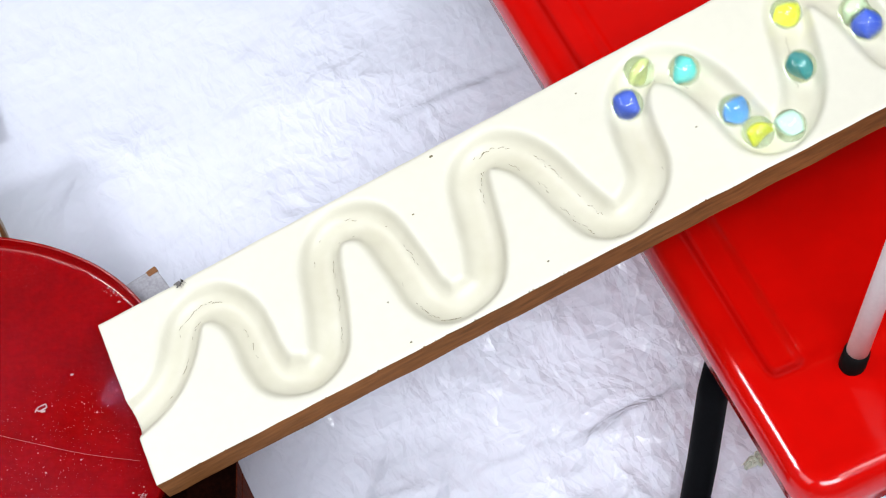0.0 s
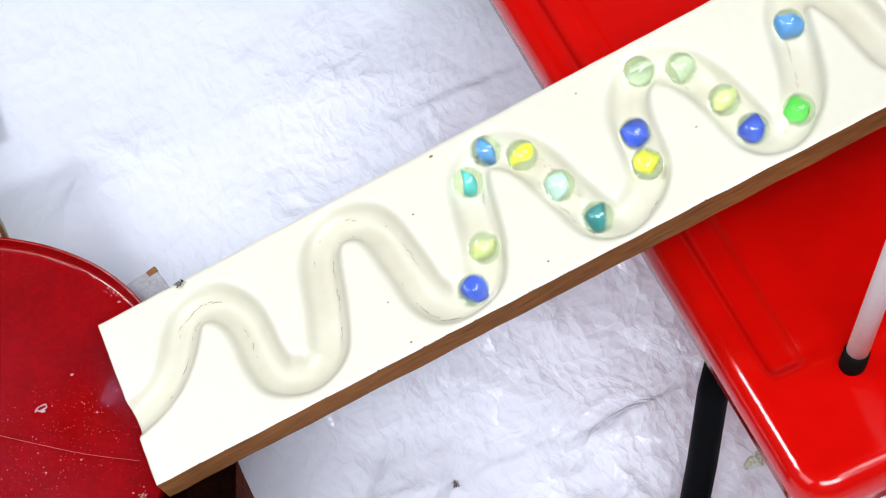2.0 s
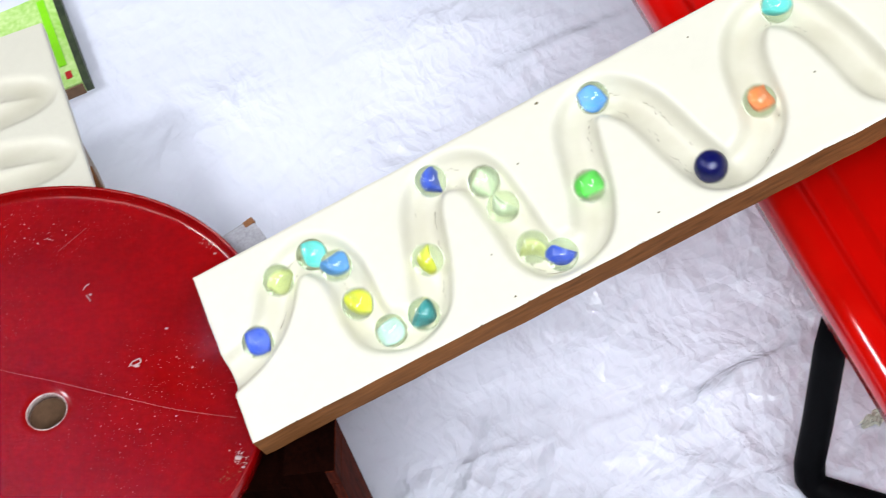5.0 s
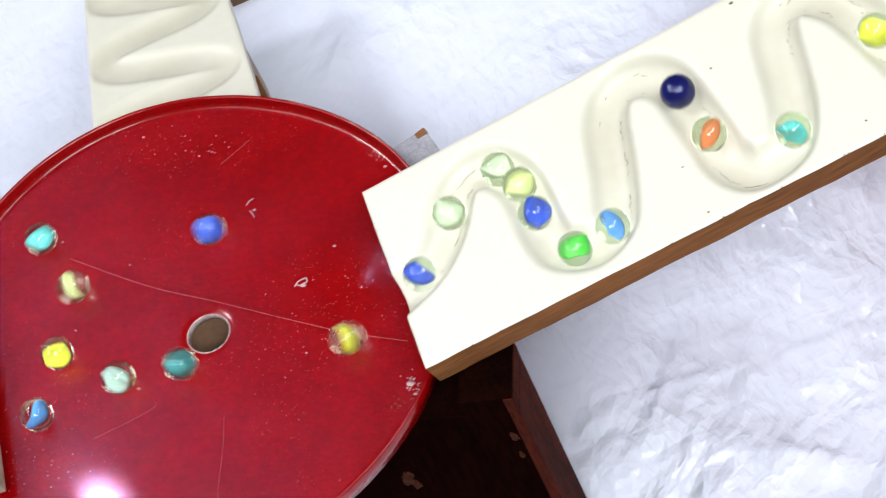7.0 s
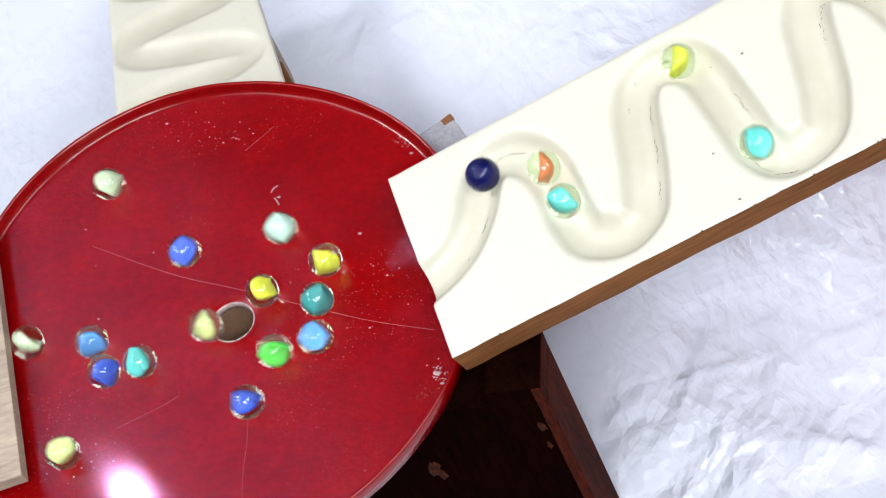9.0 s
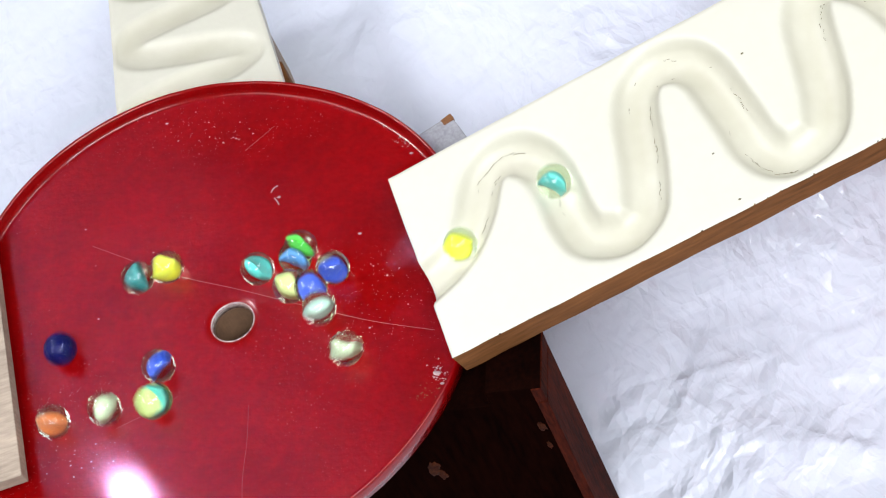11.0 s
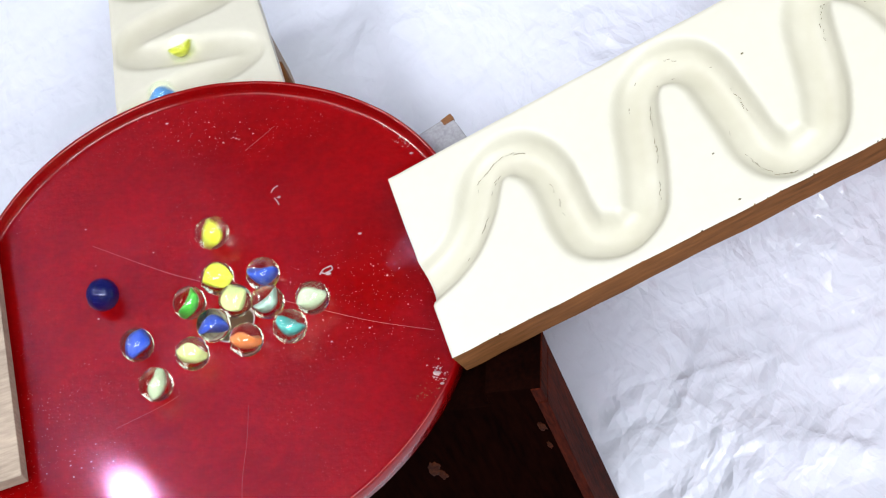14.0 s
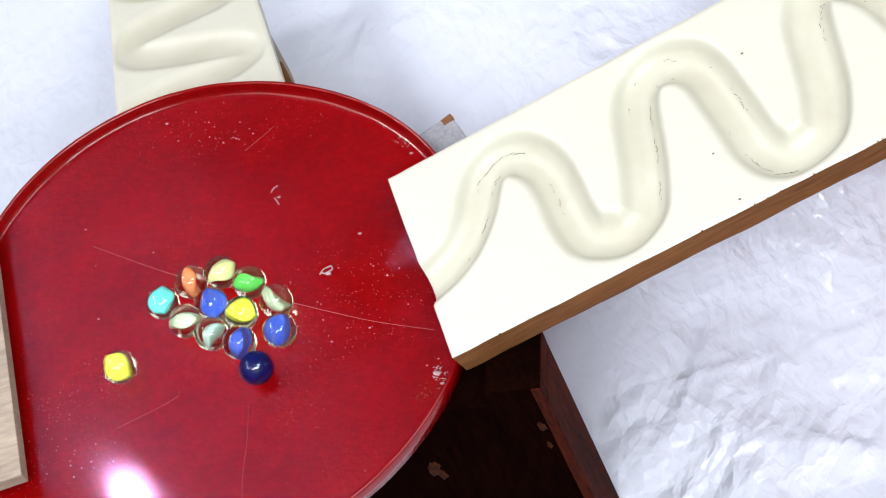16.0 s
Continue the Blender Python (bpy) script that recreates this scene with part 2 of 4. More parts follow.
def lathe(profile, sides, centre=(0, 0), closed=True):
    """Turn a row of (radius, height) about the z axis."""
    bm = bmesh.new()
    rings = [[bm.verts.new((centre[0] + r * math.cos(a), centre[1] + r * math.sin(a), z)) for a in (2 * math.pi * k / sides for k in range(sides))] for r, z in profile]
    loop = list(zip(rings, rings[1:])) + ([(rings[-1], rings[0])] if closed else [])
    for a, b in loop:
        for k in range(sides):
            bm.faces.new((a[k], a[(k + 1) % sides], b[(k + 1) % sides], b[k]))
    bmesh.ops.recalc_face_normals(bm, faces=bm.faces)
    return bm


def frame_of(origin, along, up):
    """The pose whose x runs along, whose z points up, at origin."""
    x, z = Vector(along).normalized(), Vector(up).normalized()
    y = z.cross(x).normalized()
    z = x.cross(y)
    m = Matrix((x, y, z)).transposed().to_4x4()
    m.translation = origin
    return m


# ---- the run's plan ----
HOLE_Z = 0.16
DISC_C = (-0.0127, 0.0025)
DISC_R = 0.1282
TRACK_ORIGIN, TRACK_ALONG, TRACK_UP = (0.07832, 0.04889, 0.186), (0.93961, 0.26662, 0.21458), (-0.19518, -0.09759, 0.97590)
LOW_ORIGIN, LOW_ALONG, LOW_UP = (-0.0453, -0.025, 0.1213), (-0.2575, 0.9611, -0.1), (-0.0258, 0.0966, 0.9950)
RUN_END = [(-.006, .0615), (.0045, .0586), (.0145, .0553), (.0245, .0492), (.033, .039), (.038, .0295), (.0425, .0225), (.050, .0188), (.0585, .0203),
           (.066, .0277), (.0707, .038), (.0725, .050), (.0737, .064), (.0785, .0765), (.0915, .0830), (.1022, .0793), (.1065, .072), (.1110, .0545), (.1135, .040),
           (.1155, .0295), (.1205, .0192), (.1300, .0145), (.1420, .0190), (.1487, .0295), (.1522, .045), (.1550, .0590), (.1575, .073), (.1640, .0838), (.1730, .0862)]
RUN_TOP = [(.1850, .0820), (.1912, .0680), (.1935, .0550), (.1952, .042), (.1975, .0270), (.2030, .0187), (.2130, .0172), (.2225, .0245), (.2295, .0358), (.2345, .0500),
           (.2390, .0645), (.2465, .0820), (.2580, .0862), (.2705, .0790), (.2770, .0670), (.2785, .0480), (.2812, .0325), (.2885, .0205), (.2990, .0175), (.3100, .0255),
           (.3175, .0400), (.3225, .0570), (.3283, .0795), (.3390, .0862), (.3500, .0795), (.3568, .0690), (.3608, .0560), (.3645, .0380), (.3670, .0270), (.3745, .0175)]
RUN_NEXT = [(.3865, .0240), (.3930, .040), (.3960, .055), (.4005, .075), (.4100, .0862)]
RUN = RUN_END + RUN_TOP + RUN_NEXT + [(s + .2255, w) for s, w in RUN_TOP[:24]]
LOW_WAVE = [(.0, .036), (.0017, .0525), (.0040, .067), (.0095, .0748), (.017, .069), (.022, .056), (.0256, .043), (.0334, .0185), (.043, .0100), (.052, .016)]
LOW_RUN = [(.0, .044), (.020, .038)] + [(base + q, w) for base in (.046, .102, .158, .214, .270) for q, w in LOW_WAVE]


def centreline(points, step):
    """An even polyline along a smooth curve through the points."""
    p = np.array(points)
    p = np.vstack([2 * p[0] - p[1], p, 2 * p[-1] - p[-2]])
    fine = []
    for i in range(1, len(p) - 2):
        for u in np.arange(0, 1, 0.1):
            a, b, c, d = p[i - 1], p[i], p[i + 1], p[i + 2]
            fine.append(0.5 * (2 * b + (c - a) * u + (2 * a - 5 * b + 4 * c - d) * u * u + (3 * b - a - 3 * c + d) * u ** 3))
    fine = np.array(fine + [p[-2]])
    arc = np.r_[0, np.cumsum(np.linalg.norm(np.diff(fine, axis=0), axis=1))]
    at = np.arange(0, arc[-1], step)
    return np.c_[np.interp(at, arc, fine[:, 0]), np.interp(at, arc, fine[:, 1])]


def dish_z(r):
    """Height of the dish's upper face at a distance from its middle."""
    return HOLE_Z + 0.0025 * (r / 0.1279) ** 2


TRACK = frame_of(TRACK_ORIGIN, TRACK_ALONG, TRACK_UP)
LOW = frame_of(LOW_ORIGIN, LOW_ALONG, LOW_UP)


# ---- the setting ----
FOLDS = [(0.2987, 0.0543, 0.3611, 0.0859, 0.0095, 0.022), (0.19, 0.298, 0.30, 0.342, 0.004, 0.02), (0.151, 0.222, 0.2, 0.257, 0.003, 0.02), (0.22, 0.0, 0.29, -0.02, 0.003, 0.014)]


def crinkle(x, y):
    """Height of the crumpled sheet."""
    p = Vector((x, y, 0))
    h = 0.0
    # pulled smooth behind the dish, more handled in front
    rough = max(0.25, min(1.0, 0.45 + 1.5 * (x - y)))
    for k, a in ((6, 0.0024), (17, 0.0013), (43, 0.0005)):
        q = p * k + 0.6 * noise.noise_vector(p * k * 0.5)
        h += a * (1 - 2 * abs(noise.noise(q)) ** 0.8) * (1 if k == 6 else rough)
    for x0, y0, x1, y1, high, wide in FOLDS:
        ax, ay = x1 - x0, y1 - y0
        n2 = math.hypot(ax, ay)
        u = ((x - x0) * ax + (y - y0) * ay) / n2 / n2
        d = ((x - x0) * -ay + (y - y0) * ax) / n2 + 0.0012 * noise.noise((u * 3, y0, 0))
        if -0.2 < u < 1.2:
            end = max(0.0, 1 - abs(u - 0.5) / 0.65)
            h += high * end * max(0, 1 - abs(d) / (wide * 0.45 if d > 0 else wide))
    return h


def sheet():
    nx, ny = 640, 556
    xs, ys = np.linspace(-0.60, 0.92, nx), np.linspace(-0.42, 0.90, ny)
    high = np.array([[crinkle(x, y) for x in xs] for y in ys])
    X, Y = np.meshgrid(xs, ys)
    rng = random.Random(77)
    for k in range(120):
        # short creases, more and taller in front of the boards than behind them
        front = k < 72
        x0, y0 = (rng.uniform(0.08, 0.52), rng.uniform(-0.16, 0.16)) if front else (rng.uniform(-0.15, 0.5), rng.uniform(0.12, 0.45))
        turn, reach = rng.choice((0.5, 0.5, 2.1, 1.2)) + rng.gauss(0, 0.35), rng.uniform(0.010, 0.045)
        tall, wide = rng.uniform(0.0006, 0.0020) * (1.0 if front else 0.55), rng.uniform(0.003, 0.009)
        along = (X - x0) * math.cos(turn) + (Y - y0) * math.sin(turn)
        off = (Y - y0) * math.cos(turn) - (X - x0) * math.sin(turn) + 0.0015 * np.sin(along * 150 + k)
        fade = np.clip(1 - np.abs(along) / reach, 0, 1)
        high += tall * fade * np.clip(1 - np.abs(off) / np.where(off > 0, wide * 0.35, wide), 0, 1)
    verts = np.c_[X.ravel(), Y.ravel(), 0.004 + np.maximum(-0.003, high).ravel()]
    faces = [(j * nx + i, j * nx + i + 1, (j + 1) * nx + i + 1, (j + 1) * nx + i) for j in range(ny - 1) for i in range(nx - 1)]
    ob = new("plastic_sheet", mesh_of("plastic_sheet", verts, faces, [SHEET], smooth=True))
    tagged(ob, "crumpled glossy white plastic sheet spread over the floor", "plastic sheet")


# walls and ceiling are unseen, added to close off light and reflections
def room():
    me = box(-2.2, 2.2, -2.2, 2.2, -0.12, -0.002)
    for name, bm, mat in (("floor", me, FLOOR), ("ceiling", box(-2.3, 2.3, -2.3, 2.3, 2.6, 2.7), CEILING), ("wall_north", box(-2.3, 2.3, 2.2, 2.3, -0.1, 2.6), WALL),
                          ("wall_south", box(-2.3, 2.3, -2.3, -2.2, -0.1, 2.6), WALL), ("wall_west", box(-2.3, -2.2, -2.2, 2.2, -0.1, 2.6), WALL),
                          ("wall_east", box(2.2, 2.3, -2.2, 2.2, -0.1, 2.6), WALL)):
        tagged(part(name, bm, mat, None), kind="structure")


sheet()
room()


# ---- grooved boards ----
def grooved_board(name, m, length, width, thick, run, label, seed, core, step=0.0012, depth=0.0080, radius=0.0104, narrowing=None):
    """A painted board with a winding channel cut into its upper face."""
    thing = new(name)
    thing.matrix_world = m
    tagged(thing, label, "marble run", "grooved boards")
    line = centreline(run, 0.0008)
    nx, ny = int(length / step) + 1, int(width / step) + 1
    s, w = np.linspace(0, length, nx), np.linspace(0, width, ny)
    S, Wd = np.meshgrid(s, w)
    flat = np.c_[S.ravel(), Wd.ravel()]
    dist = np.empty(len(flat))
    for i in range(0, len(flat), 4000):
        c = flat[i:i + 4000]
        near = line[(line[:, 0] > c[:, 0].min() - 0.02) & (line[:, 0] < c[:, 0].max() + 0.02)]
        dist[i:i + 4000] = np.sqrt(((c[:, None] - near[None]) ** 2).sum(2).min(1)) if len(near) else 1
    u = np.clip(dist / radius, 0, 1.25)
    z = -depth * np.clip(1 - u ** 2, 0, 1) ** 0.62
    k = -depth * (1 - 0.80 ** 2) ** 0.62
    z = np.where(u > 0.80, k * np.clip((1.24 - u) / 0.44, 0, 1) ** 2, z)
    skew = 0.048 * flat[:, 1] * np.clip(1 - flat[:, 0] / 0.03, 0, 1)
    edge = np.array([0.00035 * noise.noise((a * 60, b * 60, seed)) for a, b in flat])
    rim = (flat[:, 1] < 1e-6) | (flat[:, 1] > width - 1e-6) | (flat[:, 0] < 1e-6)
    z = z - 0.0007 * rim
    verts = np.c_[flat[:, 0] + skew + np.where(flat[:, 0] < 1e-6, edge, 0), -flat[:, 1] + np.where(rim, edge, 0), z]
    if narrowing:
        verts[:, 1] = -narrowing(verts[:, 0], -verts[:, 1])
    faces = [(j * nx + i, (j + 1) * nx + i, (j + 1) * nx + i + 1, j * nx + i + 1) for j in range(ny - 1) for i in range(nx - 1)]
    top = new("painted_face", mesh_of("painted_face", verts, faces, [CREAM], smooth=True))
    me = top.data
    # strongest along the groove's bottom, painting in its grime and its shade
    grime_shade = me.attributes.new("grime_shade", "FLOAT", "POINT")
    grime_shade.data.foreach_set("value", np.clip(1.15 - dist / radius, 0, 1) ** 0.5)
    top.parent = thing
    # raw sides and underside, following the painted edge
    near = [(ny - 1) * nx + i for i in range(nx)]
    far = list(range(nx))[::-1]
    right = [j * nx + nx - 1 for j in range(ny)][::-1][1:-1]
    left = [j * nx for j in range(ny)][1:-1]
    ring = near + right + far + left
    upper = [tuple(verts[i] - (0, 0, 0.0002)) for i in ring]
    lower = [(x, y + 0.0004 * noise.noise((x * 30, y * 30, 4 + seed)), -thick + 0.0004 * noise.noise((x * 40, y * 40, 9 + seed))) for x, y, z_ in upper]
    k = len(ring)
    body = new("board_core", mesh_of("board_core", upper + lower, [(i, i + k, (i + 1) % k + k, (i + 1) % k) for i in range(k)] + [tuple(range(k, 2 * k))[::-1]], [core]))
    body.parent = thing
    tagged(body, "raw brown chipped wooden core" if core is WOOD else "thin painted core")
    return thing


def low_width(s, w):
    """The lower board is a little narrower towards its far end: where a place across it comes to lie."""
    s = np.clip(s, 0.12, 0.34)
    a, b = -0.0038 + 0.04 * (s - 0.216), 0.0868 - 0.075 * (s - 0.1965)
    return a + w / 0.089 * (b - a)


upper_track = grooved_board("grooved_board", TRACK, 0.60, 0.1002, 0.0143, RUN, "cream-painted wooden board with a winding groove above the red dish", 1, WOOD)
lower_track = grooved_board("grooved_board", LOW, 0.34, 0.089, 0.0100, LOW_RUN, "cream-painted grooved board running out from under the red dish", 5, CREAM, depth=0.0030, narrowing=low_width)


# ---- red dish ----
def out_of_round(a):
    """How far the hammered rim departs from a true circle at an angle."""
    d = math.degrees(a)
    return 0.0020 * math.exp(-((d - 118) / 27) ** 2) - 0.0016 * math.exp(-((d - 66) / 22) ** 2) - 0.0034 * math.exp(-((d - 168) / 18) ** 2)


def dish():
    thing = new("red_dish")
    thing.location = (0, 0, 0)
    tagged(thing, "shallow round red enamelled dish with a drain hole", "dish")
    # the hole lies at the world's origin, a little off the dish's middle
    sides, rings = 256, 90
    bm = bmesh.new()
    hole_r = 0.0098
    grid = []
    for i in range(rings + 1):
        f = (i / rings) ** 1.2
        row = []
        for k in range(sides):
            a = 2 * math.pi * k / sides
            inner = Vector((hole_r * math.cos(a), hole_r * math.sin(a)))
            reach = DISC_R + out_of_round(a) - 0.0034
            outer = Vector((DISC_C[0] + reach * math.cos(a), DISC_C[1] + reach * math.sin(a)))
            p = inner.lerp(outer, f)
            r = math.hypot(p.x - DISC_C[0], p.y - DISC_C[1])
            dip = 0.0012 * max(0, 1 - (p.length - hole_r) / 0.004) ** 2
            dip += 0.0017 * math.exp(-((p.x - 0.0717) ** 2 + (p.y - 0.0177) ** 2) / 0.00016)
            row.append(bm.verts.new((p.x, p.y, dish_z(r) - dip)))
        grid.append(row)
    for lip in ((DISC_R - 0.0027, 0.0003), (DISC_R - 0.0021, 0.0010), (DISC_R - 0.0016, 0.0021), (DISC_R - 0.0012, 0.0050), (DISC_R - 0.0008, 0.0058), (DISC_R + 0.0003, 0.0060), (DISC_R + 0.0008, 0.0050), (DISC_R + 0.0008, -0.0025), (DISC_R - 0.0012, -0.0040)):
        row = []
        for k in range(sides):
            a = 2 * math.pi * k / sides
            reach = lip[0] + out_of_round(a)
            row.append(bm.verts.new((DISC_C[0] + reach * math.cos(a), DISC_C[1] + reach * math.sin(a), dish_z(DISC_R) + lip[1] + 0.0003 * noise.noise((9 * math.cos(a), 9 * math.sin(a), lip[1] * 90)))))
        grid.append(row)
    grid.append([bm.verts.new((1.35 * hole_r * math.cos(2 * math.pi * k / sides), 1.35 * hole_r * math.sin(2 * math.pi * k / sides), HOLE_Z - 0.0035)) for k in range(sides)])
    for a, b in zip(grid, grid[1:]):
        for k in range(sides):
            bm.faces.new((a[k], a[(k + 1) % sides], b[(k + 1) % sides], b[k]))
    bmesh.ops.recalc_face_normals(bm, faces=bm.faces)
    part("bowl", bm, ENAMEL, thing, smooth=True)
    h = HOLE_Z - 0.001
    part("hole_rim", lathe([(0.0099, h + 0.0004), (0.0103, h + 0.0007), (0.0106, h + 0.0004), (0.0104, h - 0.004), (0.0097, h - 0.004)], 48), CHIP_RIM, thing, "bare chipped metal rim", smooth=True)
    part("spout", lathe([(0.0096, h - 0.0035), (0.0118, h - 0.0035), (0.0118, h - 0.024), (0.0096, h - 0.024)], 40), BROWN_CARD, thing, "brown drop tube under the hole", smooth=False)


dish()


# ---- wear on the boards and the dish ----
def groove_depth(d, depth=0.0080, radius=0.0104):
    u = d / radius
    return -depth * (1 - u * u) ** 0.62 if u < 0.8 else -depth * 0.36 ** 0.62 * max(0.0, (1.24 - u) / 0.44) ** 2


def dirt_lines(track, run, spans, seed):
    """Broken dark hairlines of dirt along the groove's walls."""
    rng = random.Random(seed)
    line = centreline(run, 0.0005)
    for start, stop, side in spans:
        bm = bmesh.new()
        i, end = int(start / 0.0005), min(int(stop / 0.0005), len(line) - 4)
        drift = 0.0
        while i < end:
            run_len = rng.randint(3, 6)
            drift = rng.uniform(-0.0007, 0.0007)
            pts = []
            for j in range(i, min(i + run_len, end)):
                t = line[j + 2] - line[j]
                t = t / np.linalg.norm(t)
                nrm = np.array((-t[1], t[0]))
                drift = max(-0.0009, min(0.0009, drift + rng.uniform(-0.00035, 0.00035)))
                d = side + drift
                q = line[j] + nrm * d
                pts.append((q[0], -q[1], groove_depth(abs(d)) + 0.00022))
            if len(pts) > 2:
                wide = rng.uniform(0.00003, 0.00011)
                for a, b in zip(pts, pts[1:]):
                    dx, dy = b[0] - a[0], b[1] - a[1]
                    n_ = math.hypot(dx, dy) or 1
                    ox, oy = -dy / n_ * wide, dx / n_ * wide
                    vs = [bm.verts.new(c) for c in ((a[0] - ox, a[1] - oy, a[2]), (b[0] - ox, b[1] - oy, b[2]), (b[0] + ox, b[1] + oy, b[2]), (a[0] + ox, a[1] + oy, a[2]))]
                    top = [bm.verts.new(v.co + Vector((0, 0, 0.00012))) for v in vs]
                    bm.faces.new(top)
                    for k in range(4):
                        bm.faces.new((vs[k], vs[(k + 1) % 4], top[(k + 1) % 4], top[k]))
            i += run_len + (rng.randint(-2, 2) if rng.random() < 0.72 else rng.randint(6, 30))
        part("dirt_line", bm, DIRT, track, "dark broken line of dirt")


dirt_lines(upper_track, RUN, ((0.028, 0.075, 0.0032), (0.060, 0.085, -0.0040), (0.105, 0.125, 0.0035), (0.180, 0.262, 0.0045), (0.225, 0.300, -0.0045), (0.300, 0.345, 0.0060), (0.395, 0.470, 0.0045),
                              (0.420, 0.500, -0.0040), (0.480, 0.545, 0.0060), (0.600, 0.640, 0.0050), (0.690, 0.760, -0.0040)), 3)
dirt_lines(lower_track, LOW_RUN, ((0.40, 0.45, -0.006), (0.47, 0.52, 0.006), (0.55, 0.60, -0.006)), 8)


def speck(parent, x, y, z, size, mat, label, seed):
    """A crumb: a small uneven lump."""
    bm = bmesh.new()
    bmesh.ops.create_icosphere(bm, subdivisions=2, radius=1)
    for v in bm.verts:
        k = 1 + 0.5 * noise.noise(v.co * 1.3 + Vector((seed, 0, 0)))
        v.co = Vector((v.co.x * k * size, v.co.y * k * size * 0.6, v.co.z * 0.0004 + z)) + Vector((x, y, 0))
    part("speck", bm, mat, parent, label, smooth=True)


for k, (s_, w_, r_) in enumerate(((0.1859, 0.0048, 0.0010), (0.1668, 0.0306, 0.0006), (0.1427, 0.0951, 0.0006), (0.2164, 0.0903, 0.0006), (0.1396, 0.0691, 0.0005), (0.305, 0.062, 0.0005), (0.262, 0.012, 0.0005))):
    speck(upper_track, s_, -w_, 0.0001, r_, DIRT, "dark speck", k)
chips = random.Random(12)
for k in range(34):
    s_ = chips.uniform(0.01, 0.42)
    speck(upper_track, s_, -0.1002 + chips.uniform(0.0, 0.0006), -0.0007, chips.choice((0.0002, 0.0003, 0.0005)), WOOD if k % 3 == 0 else WORN, "chip in the painted edge", 40 + k)
DISH = bpy.data.objects["red_dish"]
for k, (x_, y_, r_) in enumerate(((0.0444, 0.0192, 0.0022), (0.0984, -0.0401, 0.0030), (-0.0792, 0.0603, 0.0009), (-0.0437, 0.1162, 0.0012), (0.0584, 0.0386, 0.0015), (-0.0430, 0.0427, 0.0007),
                                  (-0.0662, 0.0094, 0.0008), (0.0487, -0.0172, 0.0008), (0.0662, -0.0124, 0.0008), (0.0172, 0.0650, 0.0016), (0.0812, 0.0791, 0.0014), (0.1010, -0.0455, 0.0016))):
    speck(DISH, x_, y_, dish_z(math.hypot(x_ - DISC_C[0], y_ - DISC_C[1])), r_ * 0.65, CRUMB, "pale chip", 20 + k)


def worn_patches():
    """Places on the rim and the floor of the dish where the enamel is flaked into many small pale chips."""
    rng = random.Random(31)
    for (cx, cy), wide, deep, count, mat in (
                                      ((0.0699, 0.0989), 0.007, 0.0045, 60, CRUMB),
                                      ((0.0776, 0.0885), 0.005, 0.006, 46, CRUMB),
                                      ((0.0554, 0.1102), 0.006, 0.003, 30, CRUMB),
                                      ((0.0981, -0.0386), 0.0028, 0.0042, 46, CRUMB),
                                      ((0.1028, -0.0428), 0.003, 0.003, 26, CRUMB),
                                      ((0.0947, -0.0491), 0.006, 0.004, 30, RUST),
                                      ((-0.0137, 0.1058), 0.022, 0.012, 22, CRUMB),
                                      ((-0.0652, -0.0638), 0.024, 0.014, 24, CRUMB)):
        bm = bmesh.new()
        for _ in range(count):
            x, y = cx + rng.gauss(0, wide * 0.5), cy + rng.gauss(0, deep * 0.5)
            if math.hypot(x - DISC_C[0], y - DISC_C[1]) > DISC_R - 0.0030:
                continue
            size, turn = rng.choice((0.00018, 0.00025, 0.0004, 0.0006)), rng.uniform(0, 3.1)
            z = dish_z(math.hypot(x - DISC_C[0], y - DISC_C[1]))
            ring = []
            for k in range(6):
                a = turn + k * math.pi / 3
                r = size * rng.uniform(0.5, 1.3)
                ring.append(bm.verts.new((x + r * math.cos(a) * 1.5, y + r * math.sin(a), z - 0.0001)))
            tip = bm.verts.new((x, y, z + 0.00016))
            for k in range(6):
                bm.faces.new((ring[k], ring[(k + 1) % 6], tip))
        part("flaked_patch", bm, mat, DISH, "rusty flaked patch" if mat is RUST else "pale flaked patch")


FIBRES = (
    ((0.0132, 0.0679), (0.0147, 0.0703), (0.0166, 0.0713)),
    ((0.0152, 0.0645), (0.0168, 0.0623), (0.0178, 0.0603)),
    ((0.0406, 0.0189), (0.0420, 0.0214), (0.0441, 0.0224), (0.0457, 0.0228), (0.0464, 0.0209), (0.0445, 0.0199), (0.0427, 0.0192), (0.0410, 0.0204)),
)


def fibres():
    """Short curled fibres lying on the dish."""
    for pts in FIBRES:
        fine = centreline(pts, 0.0004)
        path = [(x, y, dish_z(math.hypot(x - DISC_C[0], y - DISC_C[1])) + 0.0004) for x, y in fine]
        tagged(part("fibre", tube(path, 0.00032, 6), CRUMB, None, smooth=True), "short pale curled fibre lying on the red dish", "fibre", "fibres on the dish")


worn_patches()
fibres()


def scratches():
    """Fine pale scratches in the enamel."""
    for pts, wide in ((((-0.0743, 0.0503), (-0.0321, 0.0294), (0.0024, 0.0164), (0.0413, 0.0008), (0.0683, -0.0095), (0.0966, -0.0180)), 0.00012),
                      (((0.012, -0.045), (0.013, -0.062), (0.013, -0.085), (0.016, -0.105)), 0.00008), (((-0.002, 0.094), (0.012, 0.106)), 0.0001), (((-0.05, -0.05), (-0.028, -0.04), (-0.02, -0.035)), 0.00008)):
        bm = bmesh.new()
        fine = centreline(pts, 0.002) if len(pts) > 2 else np.linspace(pts[0], pts[1], 9)
        path = [(x, y, dish_z(math.hypot(x - DISC_C[0], y - DISC_C[1])) + 0.00004) for x, y in fine]
        part("scratch", tube(path, wide, 5, bm), SCRATCH, DISH, "fine pale scratch")


scratches()


